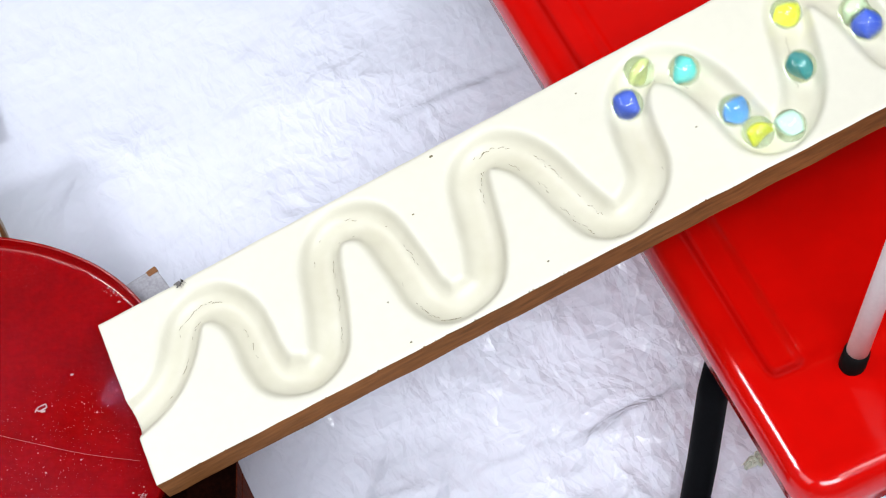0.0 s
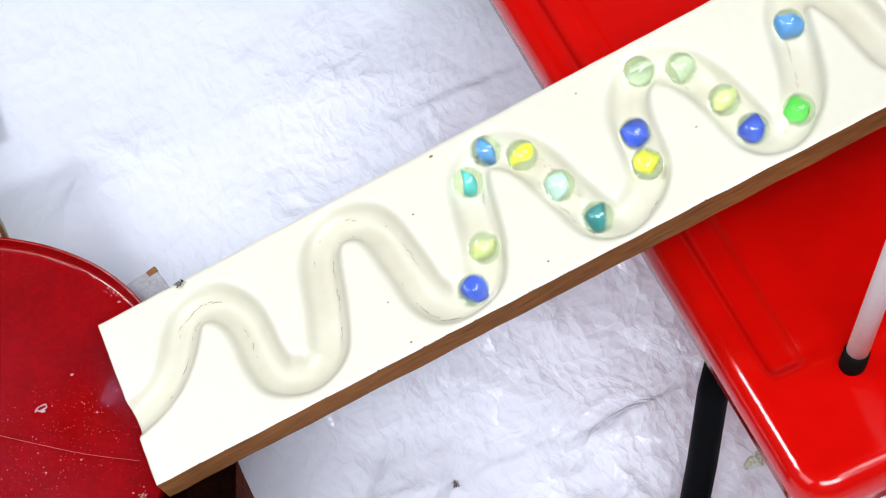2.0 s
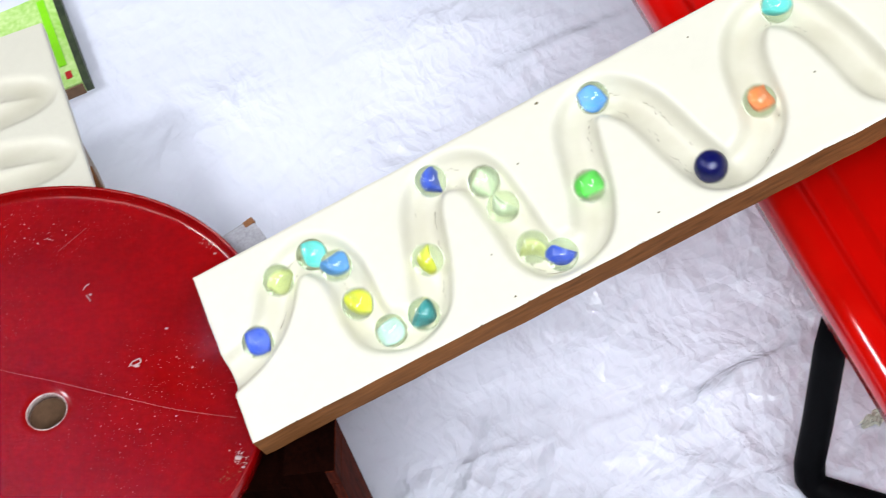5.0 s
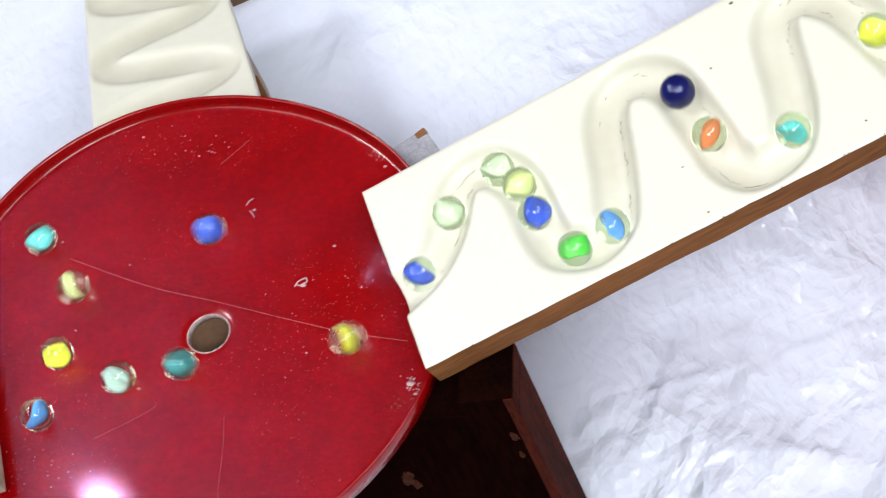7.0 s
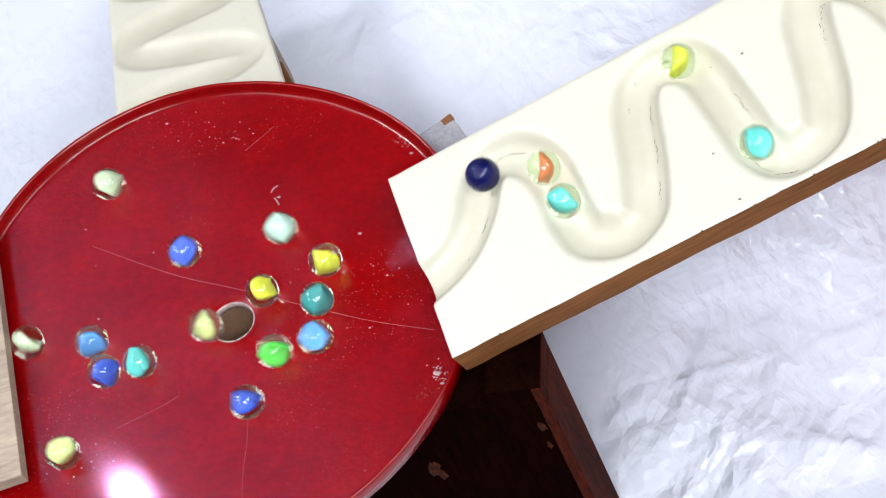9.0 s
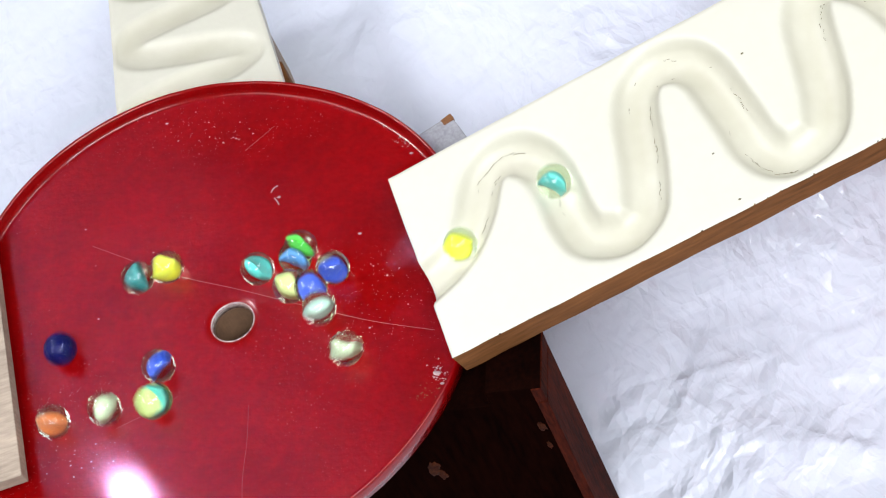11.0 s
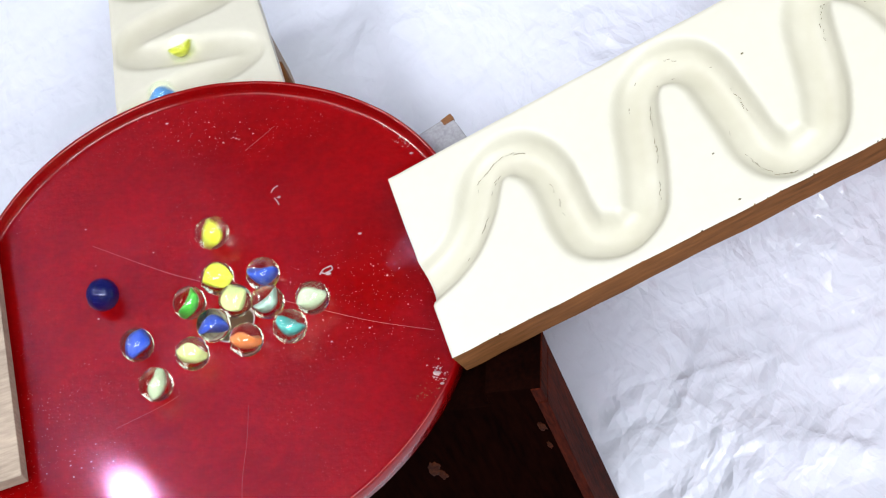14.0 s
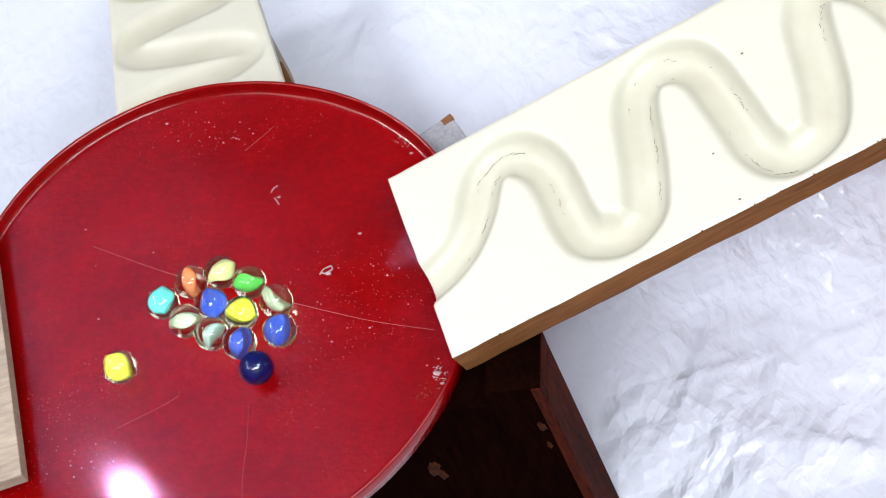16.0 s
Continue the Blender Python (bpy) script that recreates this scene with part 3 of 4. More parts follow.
# ---- supports ----
def plank_support():
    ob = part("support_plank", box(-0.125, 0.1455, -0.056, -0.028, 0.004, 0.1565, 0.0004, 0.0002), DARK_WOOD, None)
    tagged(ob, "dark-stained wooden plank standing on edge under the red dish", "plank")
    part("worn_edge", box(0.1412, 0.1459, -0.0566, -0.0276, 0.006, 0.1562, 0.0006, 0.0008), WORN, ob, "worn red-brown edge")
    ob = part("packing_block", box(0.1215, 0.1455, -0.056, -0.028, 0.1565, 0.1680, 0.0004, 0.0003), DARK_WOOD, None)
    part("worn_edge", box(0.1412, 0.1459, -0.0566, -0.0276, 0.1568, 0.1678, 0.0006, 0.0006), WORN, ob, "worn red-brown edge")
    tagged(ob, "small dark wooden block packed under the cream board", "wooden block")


def side_block():
    m = frame_of((-0.0849, -0.0771, 0.1690), (-0.0244, 0.0902, 0), (0, 0, 1))
    ob = part("wooden_block", box(0, 0.24, 0, 0.05, 0, 0.007, 0.0006, 0.0006), GREY_WOOD, None)
    ob.matrix_world = m
    tagged(ob, "weathered brown wooden block resting over the red dish", "wooden block")


def plank_scuffs():
    """Patches where the dark finish is rubbed down to orange-brown wood."""
    for k, (x, z, r) in enumerate(((0.0824, 0.1064, 0.0045), (0.0824 + 0.002, 0.1064 - 0.006, 0.003), (0.1385, 0.135, 0.0028), (0.1380, 0.118, 0.0020))):
        bm = bmesh.new()
        bmesh.ops.create_icosphere(bm, subdivisions=3, radius=1)
        for v in bm.verts:
            q = 1 + 0.9 * noise.noise(v.co * 1.8 + Vector((k * 5, 1, 0)))
            v.co = Vector((x + v.co.x * q * r * 0.55, -0.0560 + 0.0003 * v.co.y, z + v.co.z * q * r * 1.5))
        part("scuff", bm, SCUFFED, bpy.data.objects["support_plank"], "rubbed orange-brown patch", smooth=True)


def scrap():
    bm = bmesh.new()
    n = 9
    grid = [[bm.verts.new(((i / n - 0.5) * 0.024 + 0.004 * noise.noise((j * 0.6, 3, i * 0.3)), (j / n - 0.5) * 0.012 * (0.5 + i / n) + 0.003 * noise.noise((i * 0.7, 8, 0)), 0.0075 + 0.0035 * noise.noise((i * 0.45, j * 0.5, 2)))) for i in range(n + 1)] for j in range(n + 1)]
    faces = [bm.faces.new((grid[j][i], grid[j][i + 1], grid[j + 1][i + 1], grid[j + 1][i])) for j in range(n) for i in range(n)]
    bmesh.ops.solidify(bm, geom=faces, thickness=0.0003)
    ob = part("plastic_scrap", bm, SCRAP, None)
    ob.location = (0.3918, 0.0342, 0)
    ob.rotation_euler, ob.scale = (0, 0, 0.5), (0.65, 0.65, 1)
    tagged(ob, "pale torn plastic scrap on the white sheet under the stool", "scrap")


def bracket():
    thing = new("metal_bracket")
    thing.matrix_world = frame_of((0.0875, 0.1030, 0.1465), (0.52, -0.855, 0.0), (0, 0, 1))
    tagged(thing, "dull grey metal strip with a rusty corner beside the dish", "bracket")
    part("strip", box(0, 0.07, -0.0090, 0.0090, 0, 0.0035, 0.0012, 0.0005), GALV, thing)
    part("rust_patch", box(-0.0003, 0.0040, 0.0035, 0.0092, 0.0004, 0.0039, 0.0008, 0.0008), RUST, thing, "rusty corner")


def blue_clip():
    ob = part("plastic_clip", box(0.0, 0.030, -0.006, 0.006, 0.0, 0.012, 0.0015), BLUE_PLASTIC, None)
    ob.matrix_world = frame_of((0.4690, 0.0600, 0.2395), TRACK_ALONG, TRACK_UP)
    tagged(ob, "small dark blue plastic clip under the cream board", "clip")


blue_clip()
plank_support()
side_block()
plank_scuffs()
scrap()
bracket()


def packet():
    thing = new("packet")
    thing.matrix_world = frame_of((-0.0590, 0.3350, 0.004), (-0.34, 0.94, 0), (0, 0, 1))
    tagged(thing, "thin green printed card packet lying on the sheet", "packet")
    part("carton", box(0, 0.085, 0, 0.05, 0, 0.012, 0.0006), GREEN_CARD, thing)
    part("dark_side", box(-0.0006, 0.0856, -0.0045, 0.0005, 0.0004, 0.0126, 0.0004), DARK_CARD, thing, "dark printed side")
    part("end_flap", box(-0.0014, -0.0002, 0.001, 0.049, 0.0003, 0.0105), BROWN_CARD, thing, "brown card end")
    part("lime_stripe", box(0.018, 0.080, 0.006, 0.011, 0.0121, 0.0126), LIME, thing, "lime print")
    part("red_mark", box(0.006, 0.012, 0.005, 0.009, 0.0121, 0.0126), RED_INK, thing, "red print")


def stick():
    thing = new("wooden_stick")
    thing.matrix_world = frame_of((-0.0295, 0.2262, 0.0), (-0.38, 0.925, 0), (0, 0, 1))
    tagged(thing, "short tan wooden stick with a brown end propping the lower board", "stick")
    part("shaft", box(0.004, 0.045, 0.0, 0.012, 0.004, 0.050, 0.0008, 0.0003), GREY_WOOD, thing)
    part("brown_end", box(0.0, 0.0125, -0.0005, 0.0125, 0.004, 0.0506, 0.0008, 0.0003), WOOD, thing, "brown end")


stick()
packet()


# ---- stool ----
def stool():
    thing = new("red_stool")
    STOOL = frame_of((0.4076, -0.0907, 0.0), (-0.340, 0.940, 0), (0, 0, 1))
    thing.matrix_world = STOOL
    tagged(thing, "glossy red plastic stool with black tubular steel legs", "stool")
    # x runs along the visible edge, y away across the seat (negative)
    L, Wd, cr, n = 0.47, 0.36, 0.021, 180
    xs, ys = np.linspace(0, L, n), np.linspace(0, -Wd, n)
    verts = []
    for y in ys:
        for x in xs:
            dx, dy = min(x, L - x), min(-y, Wd + y)
            d = min(dx, dy)
            px, py = x, y
            if dx < cr and dy < cr:
                v = Vector((cr - dx, cr - dy))
                rr = max(cr - dx, cr - dy)
                k = rr / v.length if v.length > 1e-9 else 1
                cxx, cyy = (cr if x < L / 2 else L - cr), (-cr if -y < Wd / 2 else -(Wd - cr))
                px, py = cxx + (x - cxx) * k, cyy + (y - cyy) * k
            e = max(0.0, 1 - d / 0.012)
            z = 0.170 - 0.013 * (1 - math.sqrt(max(0, 1 - e * e)))
            ramp = lambda a, b: max(0.0, min(1.0, (d - a) / (b - a)))
            sm = lambda q: q * q * (3 - 2 * q)
            inside = sm(max(0, min(1, (dx - 0.066) / 0.010)))
            z -= 0.006 * sm(ramp(0.017, 0.022)) * inside
            z += 0.0045 * sm(ramp(0.034, 0.0372)) * inside
            verts.append((px, py, z))
    faces = [(j * n + i, (j + 1) * n + i, (j + 1) * n + i + 1, j * n + i + 1) for j in range(n - 1) for i in range(n - 1)]
    ring = list(range(n)) + [j * n + n - 1 for j in range(1, n)] + [(n - 1) * n + i for i in range(n - 2, -1, -1)] + [j * n for j in range(n - 2, 0, -1)]
    base = len(verts)
    verts += [(verts[i][0], verts[i][1], 0.148) for i in ring]
    k = len(ring)
    faces += [(ring[i], ring[(i + 1) % k], base + (i + 1) % k, base + i) for i in range(k)]
    faces.append(tuple(base + i for i in range(k)))
    seat = new("seat", mesh_of("seat", verts, faces, [RED_PLASTIC], smooth=True))
    seat.parent = thing
    inv = STOOL.inverted()
    for label, shift, inset in (("sled_leg", 0.0, 0.004), ("sled_leg", 0.30, 0.10)):
        pts = [Vector(p) for p in ((0.3790, 0.0130, 0.150), (0.3700, 0.0092, 0.115), (0.3600, 0.0040, 0.06), (0.3530, -0.0006, 0.028), (0.3522, -0.0040, 0.0175), (0.3555, -0.0080, 0.0128), (0.3640, -0.0125, 0.0125), (0.40, -0.030, 0.0125), (0.62, -0.135, 0.0125), (0.634, -0.140, 0.02), (0.637, -0.140, 0.045), (0.612, -0.10, 0.150))]
        off = Vector((-0.340, 0.940, 0)) * shift + Vector((0.940, 0.340, 0)) * inset
        part(label, tube([inv @ (p + off) for p in pts], 0.0080, 16), BLACK, thing, smooth=True)


stool()


def prop_tube():
    thing = new("prop_tube")
    thing.matrix_world = frame_of((0.4390, -0.0185, 0.1685), (0.974, 0.0, -0.226), (0.0158, -0.0010, 0.068))
    tagged(thing, "slim white metal tube with black rubber foot on the stool", "tube")
    part("tube", tube([(0, 0, 0.004), (0, 0, 0.30)], 0.0053, 20), WHITE_TUBE, thing, smooth=True)
    part("foot_cap", tube([(0, 0, 0.0), (0, 0, 0.001), (0, 0, 0.013), (0, 0, 0.0135)], [0.0054, 0.0064, 0.0062, 0.0055], 20), RUBBER, thing, "black rubber foot", smooth=True)


prop_tube()


# ---- marbles ----
COLOURS = {
    "deep blue": (0.015, 0.07, 0.62), "sky blue": (0.08, 0.30, 0.80), "yellow": (0.80, 0.80, 0.04), "pale green": (0.62, 0.72, 0.52), "pale yellow": (0.66, 0.70, 0.30),
    "milky aqua": (0.50, 0.70, 0.66), "teal": (0.02, 0.26, 0.30), "cyan": (0.10, 0.60, 0.62), "green": (0.08, 0.62, 0.06), "navy": (0.002, 0.003, 0.09), "orange": (0.80, 0.20, 0.05),
}
CORE = {k: material("swirl_" + k.replace(" ", "_"), c, spots=tuple(0.6 * v + (0.003 if k == "navy" else 0.10) for v in c), gloss=0.12, rough=0.3, scale=420, amount=0.55, stretch=(1, 1, 0.2)) for k, c in COLOURS.items()}
KIND = {1: "deep blue", 2: "pale yellow", 3: "cyan", 4: "sky blue", 5: "yellow", 6: "milky aqua", 7: "teal", 8: "yellow", 9: "deep blue", 10: "pale green", 11: "pale green", 12: "pale yellow",
        13: "deep blue", 14: "green", 15: "sky blue", 16: "navy", 17: "orange", 18: "cyan", 19: "yellow", 20: "cyan"}
FAT = {"deep blue": 1.15, "teal": 1.3, "navy": 1.5, "sky blue": 1.1}
RADIUS = 0.0077


def vane(bm, width, length, curl, twist, turn, thick=0.0005):
    """A leaf-shaped, curled and twisted blade of coloured glass."""
    nu, nv = 16, 8
    sheets = []
    for side in (-1, 1):
        grid = []
        for i in range(nu + 1):
            u = 2 * i / nu - 1
            w = width * max(0.06, 1 - abs(u) ** 2.2)
            a = turn + twist * u
            row = []
            for j in range(nv + 1):
                v = 2 * j / nv - 1
                x, y = w * v, curl * w * (v * v - 0.4) + side * thick * (1 - 0.85 * v * v) * (1 - 0.6 * u * u)
                row.append(bm.verts.new((x * math.cos(a) - y * math.sin(a), x * math.sin(a) + y * math.cos(a), length * u)))
            grid.append(row)
        sheets.append(grid)
    lo, hi = sheets
    for i in range(nu):
        for j in range(nv):
            bm.faces.new((lo[i][j], lo[i + 1][j], lo[i + 1][j + 1], lo[i][j + 1]))
            bm.faces.new((hi[i][j], hi[i][j + 1], hi[i + 1][j + 1], hi[i + 1][j]))
        for j in (0, nv):
            bm.faces.new((lo[i][j], hi[i][j], hi[i + 1][j], lo[i + 1][j]))
    for i in (0, nu):
        for j in range(nv):
            bm.faces.new((lo[i][j], lo[i][j + 1], hi[i][j + 1], hi[i][j]))
    bmesh.ops.recalc_face_normals(bm, faces=bm.faces)


def marble(kind):
    """A clear glass ball with a curled coloured blade inside."""
    bm = bmesh.new()
    bmesh.ops.create_icosphere(bm, subdivisions=5, radius=RADIUS)
    ob = part("marble", bm, CLEAR, None, smooth=True)
    ob.visible_shadow = False
    tagged(ob, "clear glass marble with a %s swirl inside" % kind, "marble", "glass marbles")
    fat = FAT.get(kind, 1.0)
    bm = bmesh.new()
    if kind == "navy":
        bmesh.ops.create_uvsphere(bm, u_segments=28, v_segments=18, radius=0.0062)
        for v in bm.verts:
            v.co *= 1 + 0.10 * noise.noise(v.co * 260)
    else:
        vane(bm, 0.0047 * min(fat, 1.06), 0.0053, 0.40, 0.45, 0.0, 0.0021 * fat ** 1.6)
    part("swirl", bm, CORE[kind], ob, kind + " swirl", smooth=True)
    return ob


def fly():
    """A small house fly: body, head and two folded wings, nose along x."""
    thing = new("fly")
    tagged(thing, "small dark house fly", "fly", "flies")
    for name, centre, size in (("abdomen", (-0.0012, 0, 0.0009), (0.0016, 0.0009, 0.0008)), ("head", (0.0010, 0, 0.0010), (0.0007, 0.0008, 0.0007))):
        bm = bmesh.new()
        bmesh.ops.create_uvsphere(bm, u_segments=12, v_segments=8, radius=1, matrix=Matrix.Translation(centre) @ Matrix.Diagonal((*size, 1)))
        part(name, bm, FLY, thing, smooth=True)
    for side in (-1, 1):
        bm = bmesh.new()
        bmesh.ops.create_uvsphere(bm, u_segments=12, v_segments=6, radius=1, matrix=Matrix.Translation((-0.0016, side * 0.0008, 0.0017)) @ Matrix.Rotation(side * -0.3, 4, "Z") @ Matrix.Diagonal((0.0020, 0.0007, 0.0001, 1)))
        part("wing", bm, WING, thing, "grey wing", smooth=True)
        for k in (-1, 0, 1):
            part("leg", tube([(k * 0.0006, side * 0.0004, 0.0008), (k * 0.0012, side * 0.0014, 0.0010), (k * 0.0016, side * 0.0020, 0.0)], 0.0001, 5), FLY, thing)
    return thing


FLIES = [fly()]
FLIES.append(copy_thing(FLIES[0], Matrix.Identity(4)))

PROTO = {}
BALLS = {}
for number in sorted(KIND):
    kind_of = KIND[number]
    if kind_of in PROTO:
        BALLS[number] = copy_thing(PROTO[kind_of], Matrix.Identity(4))
    else:
        BALLS[number] = PROTO[kind_of] = marble(kind_of)

# the run of each marble: (time, way along the upper groove), (time, x, y on the dish), (time, way along the lower groove)
MARBLES = {
    1: ([(0.0, 0.58), (0.5, 0.521), (1.0, 0.458), (1.5, 0.4055), (2.0, 0.3445), (2.5, 0.2925), (3.0, 0.2415), (3.2, 0.222)],
        [(5.3, 0.0843, -0.0033), (5.5, 0.0443, -0.0266), (6.0, -0.0765, -0.0049), (6.5, -0.0798, 0.0356), (6.8, -0.0473, 0.051), (7.0, -0.0018, 0.052), (7.2, 0.0273, 0.0453), (7.4, 0.0496, 0.0345), (7.5, 0.066, 0.0192), (7.8, 0.0722, -0.0049), (8.0, 0.0364, -0.0107), (8.2, 0.0048, -0.0117), (8.5, 0.0065, -0.0348), (8.8, -0.0292, -0.0344), (9.0, -0.0562, -0.0241), (9.2, -0.062, -0.0263), (11.3, 0.0455, -0.0097), (11.5, 0.0278, -0.0183), (12.0, -0.0064, -0.0186), (12.5, -0.0115, -0.0083), (13.0, -0.0118, -0.0106), (13.5, -0.0067, -0.0083), (14.0, -0.0056, -0.0061), (14.5, -0.0069, -0.0059), (15.0, -0.0136, -0.0009), (15.5, -0.0073, 0.0036), (16.0, -0.0076, 0.0057)],
        []),
    2: ([(0.0, 0.5994), (0.5, 0.5465), (1.0, 0.488), (1.5, 0.4335), (2.0, 0.3675), (2.5, 0.3105), (3.0, 0.267), (3.2, 0.2495), (5.3, 0.0255)],
        [(5.5, 0.0765, -0.0135), (6.0, -0.0361, -0.0267), (6.5, -0.0961, 0.0117), (6.8, -0.079, 0.0012), (7.0, -0.067, 0.0289), (7.2, -0.0529, 0.042), (7.4, -0.0305, 0.0499), (7.5, -0.0045, 0.0503), (7.8, 0.0342, 0.0379), (8.0, 0.0608, 0.017), (8.2, 0.0687, 0.0018), (8.5, 0.0292, -0.0254), (8.8, 0.0346, -0.0229), (9.0, -0.0096, -0.0056), (9.2, -0.0339, 0.008), (11.3, -0.0525, -0.0048), (11.5, -0.0501, 0.0062), (12.0, -0.0085, 0.0293), (12.5, 0.0273, 0.0312), (13.0, 0.0305, 0.0072), (13.5, 0.0044, -0.0215), (14.0, -0.0142, -0.0197), (14.5, -0.0228, 0.0027), (15.0, -0.0213, 0.0139), (15.5, -0.0135, 0.0194), (16.0, -0.0046, 0.0221)],
        []),
    3: ([(0.0, 0.6234), (0.5, 0.567), (1.0, 0.507), (1.5, 0.4535), (2.0, 0.4065), (2.5, 0.347), (3.0, 0.2865), (3.2, 0.268), (5.3, 0.0515), (5.5, 0.0265)],
        [(6.0, 0.0303, -0.0241), (6.2, -0.0128, -0.0234), (6.5, -0.0719, -0.002), (6.8, -0.0926, 0.0335), (7.0, -0.087, 0.0583), (7.2, -0.0721, 0.067), (7.4, -0.0473, 0.0651), (7.5, -0.0209, 0.0582), (7.8, 0.0144, 0.039), (8.0, 0.0407, 0.0123), (8.2, 0.0492, -0.0068), (8.5, 0.0176, -0.0125), (8.8, -0.0125, -0.0204), (9.0, -0.0393, -0.0209), (9.2, -0.0432, -0.0175), (11.3, 0.0165, 0.0116), (11.5, 0.0071, 0.0061), (12.0, -0.0174, 0.0103), (12.5, -0.0101, 0.0099), (13.0, 0.0054, 0.0108)],
        []),
    4: ([(0.0, 0.6594), (0.5, 0.5999), (1.0, 0.5445), (1.5, 0.4805), (2.0, 0.4265), (2.5, 0.3625), (3.0, 0.307), (3.2, 0.289), (5.3, 0.067), (5.5, 0.0435)],
        [(6.0, 0.0604, -0.0199), (6.2, 0.0228, -0.0274), (6.5, -0.0574, -0.018), (6.8, -0.066, -0.0284), (7.0, -0.0755, -0.0387), (7.2, -0.0734, -0.0399), (7.4, -0.0754, -0.0427), (7.5, -0.0706, -0.0412), (7.8, -0.0575, -0.0446), (8.0, -0.0309, -0.0358), (8.2, -0.0206, -0.0421), (8.5, -0.0695, -0.0048), (8.8, -0.0785, -0.0084), (9.0, -0.0643, -0.0075), (9.2, -0.0555, 0.0063), (11.3, 0.0316, 0.0095), (11.5, 0.0187, -0.0044), (12.0, -0.0059, -0.0031)],
        []),
    5: ([(0.0, 0.6769), (0.5, 0.6234), (1.0, 0.5655), (1.5, 0.5065), (2.0, 0.446), (2.5, 0.3865), (3.0, 0.326), (3.2, 0.306), (5.3, 0.0905), (5.5, 0.0605), (6.0, 0.011)],
        [(6.2, 0.0772, -0.0134), (6.5, 0.0069, -0.0276), (6.8, -0.0549, -0.0165), (7.0, -0.07, -0.0069), (7.2, -0.0899, 0.0065), (7.4, -0.0966, 0.0179), (7.5, -0.0927, 0.0257), (7.8, -0.0688, 0.03), (8.0, -0.0191, 0.0406), (8.2, -0.0017, 0.0504), (8.5, 0.029, 0.0514), (8.8, 0.043, 0.0369), (9.0, 0.0454, 0.0215), (9.2, 0.0448, 0.0075), (11.3, -0.0066, 0.0382), (11.5, 0.0187, 0.027), (12.0, 0.0446, -0.0081), (12.5, 0.0045, -0.0488), (13.0, -0.0551, -0.0424), (13.5, -0.062, 0.0041), (14.0, -0.0113, 0.0444), (14.5, 0.0419, 0.0411), (15.0, 0.0482, 0.0002), (15.5, 0.0026, -0.0349), (16.0, -0.0489, -0.0226)],
        []),
    6: ([(0.0, 0.6934), (0.5, 0.6494), (1.0, 0.5969), (1.5, 0.54), (2.0, 0.4745), (2.5, 0.418), (3.0, 0.3495), (3.2, 0.329), (5.3, 0.1185), (5.5, 0.0925), (6.0, 0.042)],
        [(6.5, 0.0611, -0.019), (6.8, 0.006, -0.0281), (7.0, -0.0382, -0.0235), (7.2, -0.0524, -0.0319), (7.4, -0.0503, -0.0283), (7.5, -0.0631, -0.0262), (7.8, -0.0826, -0.008), (8.0, -0.096, 0.0255), (8.2, -0.0981, 0.0461), (8.5, -0.0649, 0.0675), (8.8, -0.0225, 0.0631), (9.0, 0.0221, 0.0423), (9.2, 0.0446, 0.0285), (11.3, 0.0131, -0.0379), (11.5, -0.0115, -0.0325), (12.0, -0.0389, -0.018), (12.5, -0.0411, 0.0095), (13.0, -0.0118, 0.0298), (13.5, 0.0131, 0.0202), (14.0, 0.0194, 0.0029), (14.5, 0.0107, -0.0121), (15.0, -0.0025, -0.0133), (15.5, -0.0032, -0.0112), (16.0, -0.0059, -0.0105)],
        []),
    7: ([(0.0, 0.7264), (0.5, 0.6724), (1.0, 0.6194), (1.5, 0.5625), (2.0, 0.5025), (2.5, 0.4475), (3.0, 0.395), (3.2, 0.3765), (5.3, 0.135), (5.5, 0.1135), (6.0, 0.0645)],
        [(6.5, 0.0886, 0.0008), (6.8, 0.0523, -0.0207), (7.0, -0.0089, -0.0199), (7.2, -0.0348, -0.0036), (7.4, -0.0501, 0.0176), (7.5, -0.0592, 0.0362), (7.8, -0.0593, 0.0562), (8.0, -0.0423, 0.0597), (8.2, -0.0257, 0.0535), (8.5, 0.0109, 0.0242), (8.8, 0.0334, 0.0156), (9.0, 0.0429, 0.001), (9.2, 0.043, -0.0114), (11.3, -0.0243, 0.0429), (11.5, 0.0003, 0.0366), (12.0, 0.034, 0.0029), (12.5, 0.0164, -0.0085)],
        []),
    8: ([(0.0, 0.7579), (0.5, 0.7094), (1.0, 0.6534), (1.5, 0.6004), (2.0, 0.544), (2.5, 0.481), (3.0, 0.429), (3.2, 0.4105), (5.3, 0.1595), (5.5, 0.132), (6.0, 0.0865), (6.5, 0.047)],
        [(7.0, 0.0699, -0.017), (7.2, 0.0333, -0.0246), (7.4, -0.0092, -0.0247), (7.5, -0.0306, -0.0111), (7.8, -0.0352, 0.0174), (8.0, -0.0421, 0.0257), (8.2, -0.0265, 0.021), (8.5, 0.0093, 0.0058), (8.8, 0.0195, 0.0016), (9.0, 0.0162, 0.0093), (9.2, 0.0104, 0.0137)],
        [(13.5, 0.5259), (14.0, 0.5819), (14.5, 0.6459)]),
    9: ([(0.5, 0.7324), (1.0, 0.6774), (1.5, 0.6239), (2.0, 0.5625), (2.5, 0.5035), (3.0, 0.447), (3.2, 0.433), (5.3, 0.203), (5.5, 0.1705), (6.0, 0.121), (6.5, 0.072), (7.0, 0.022)],
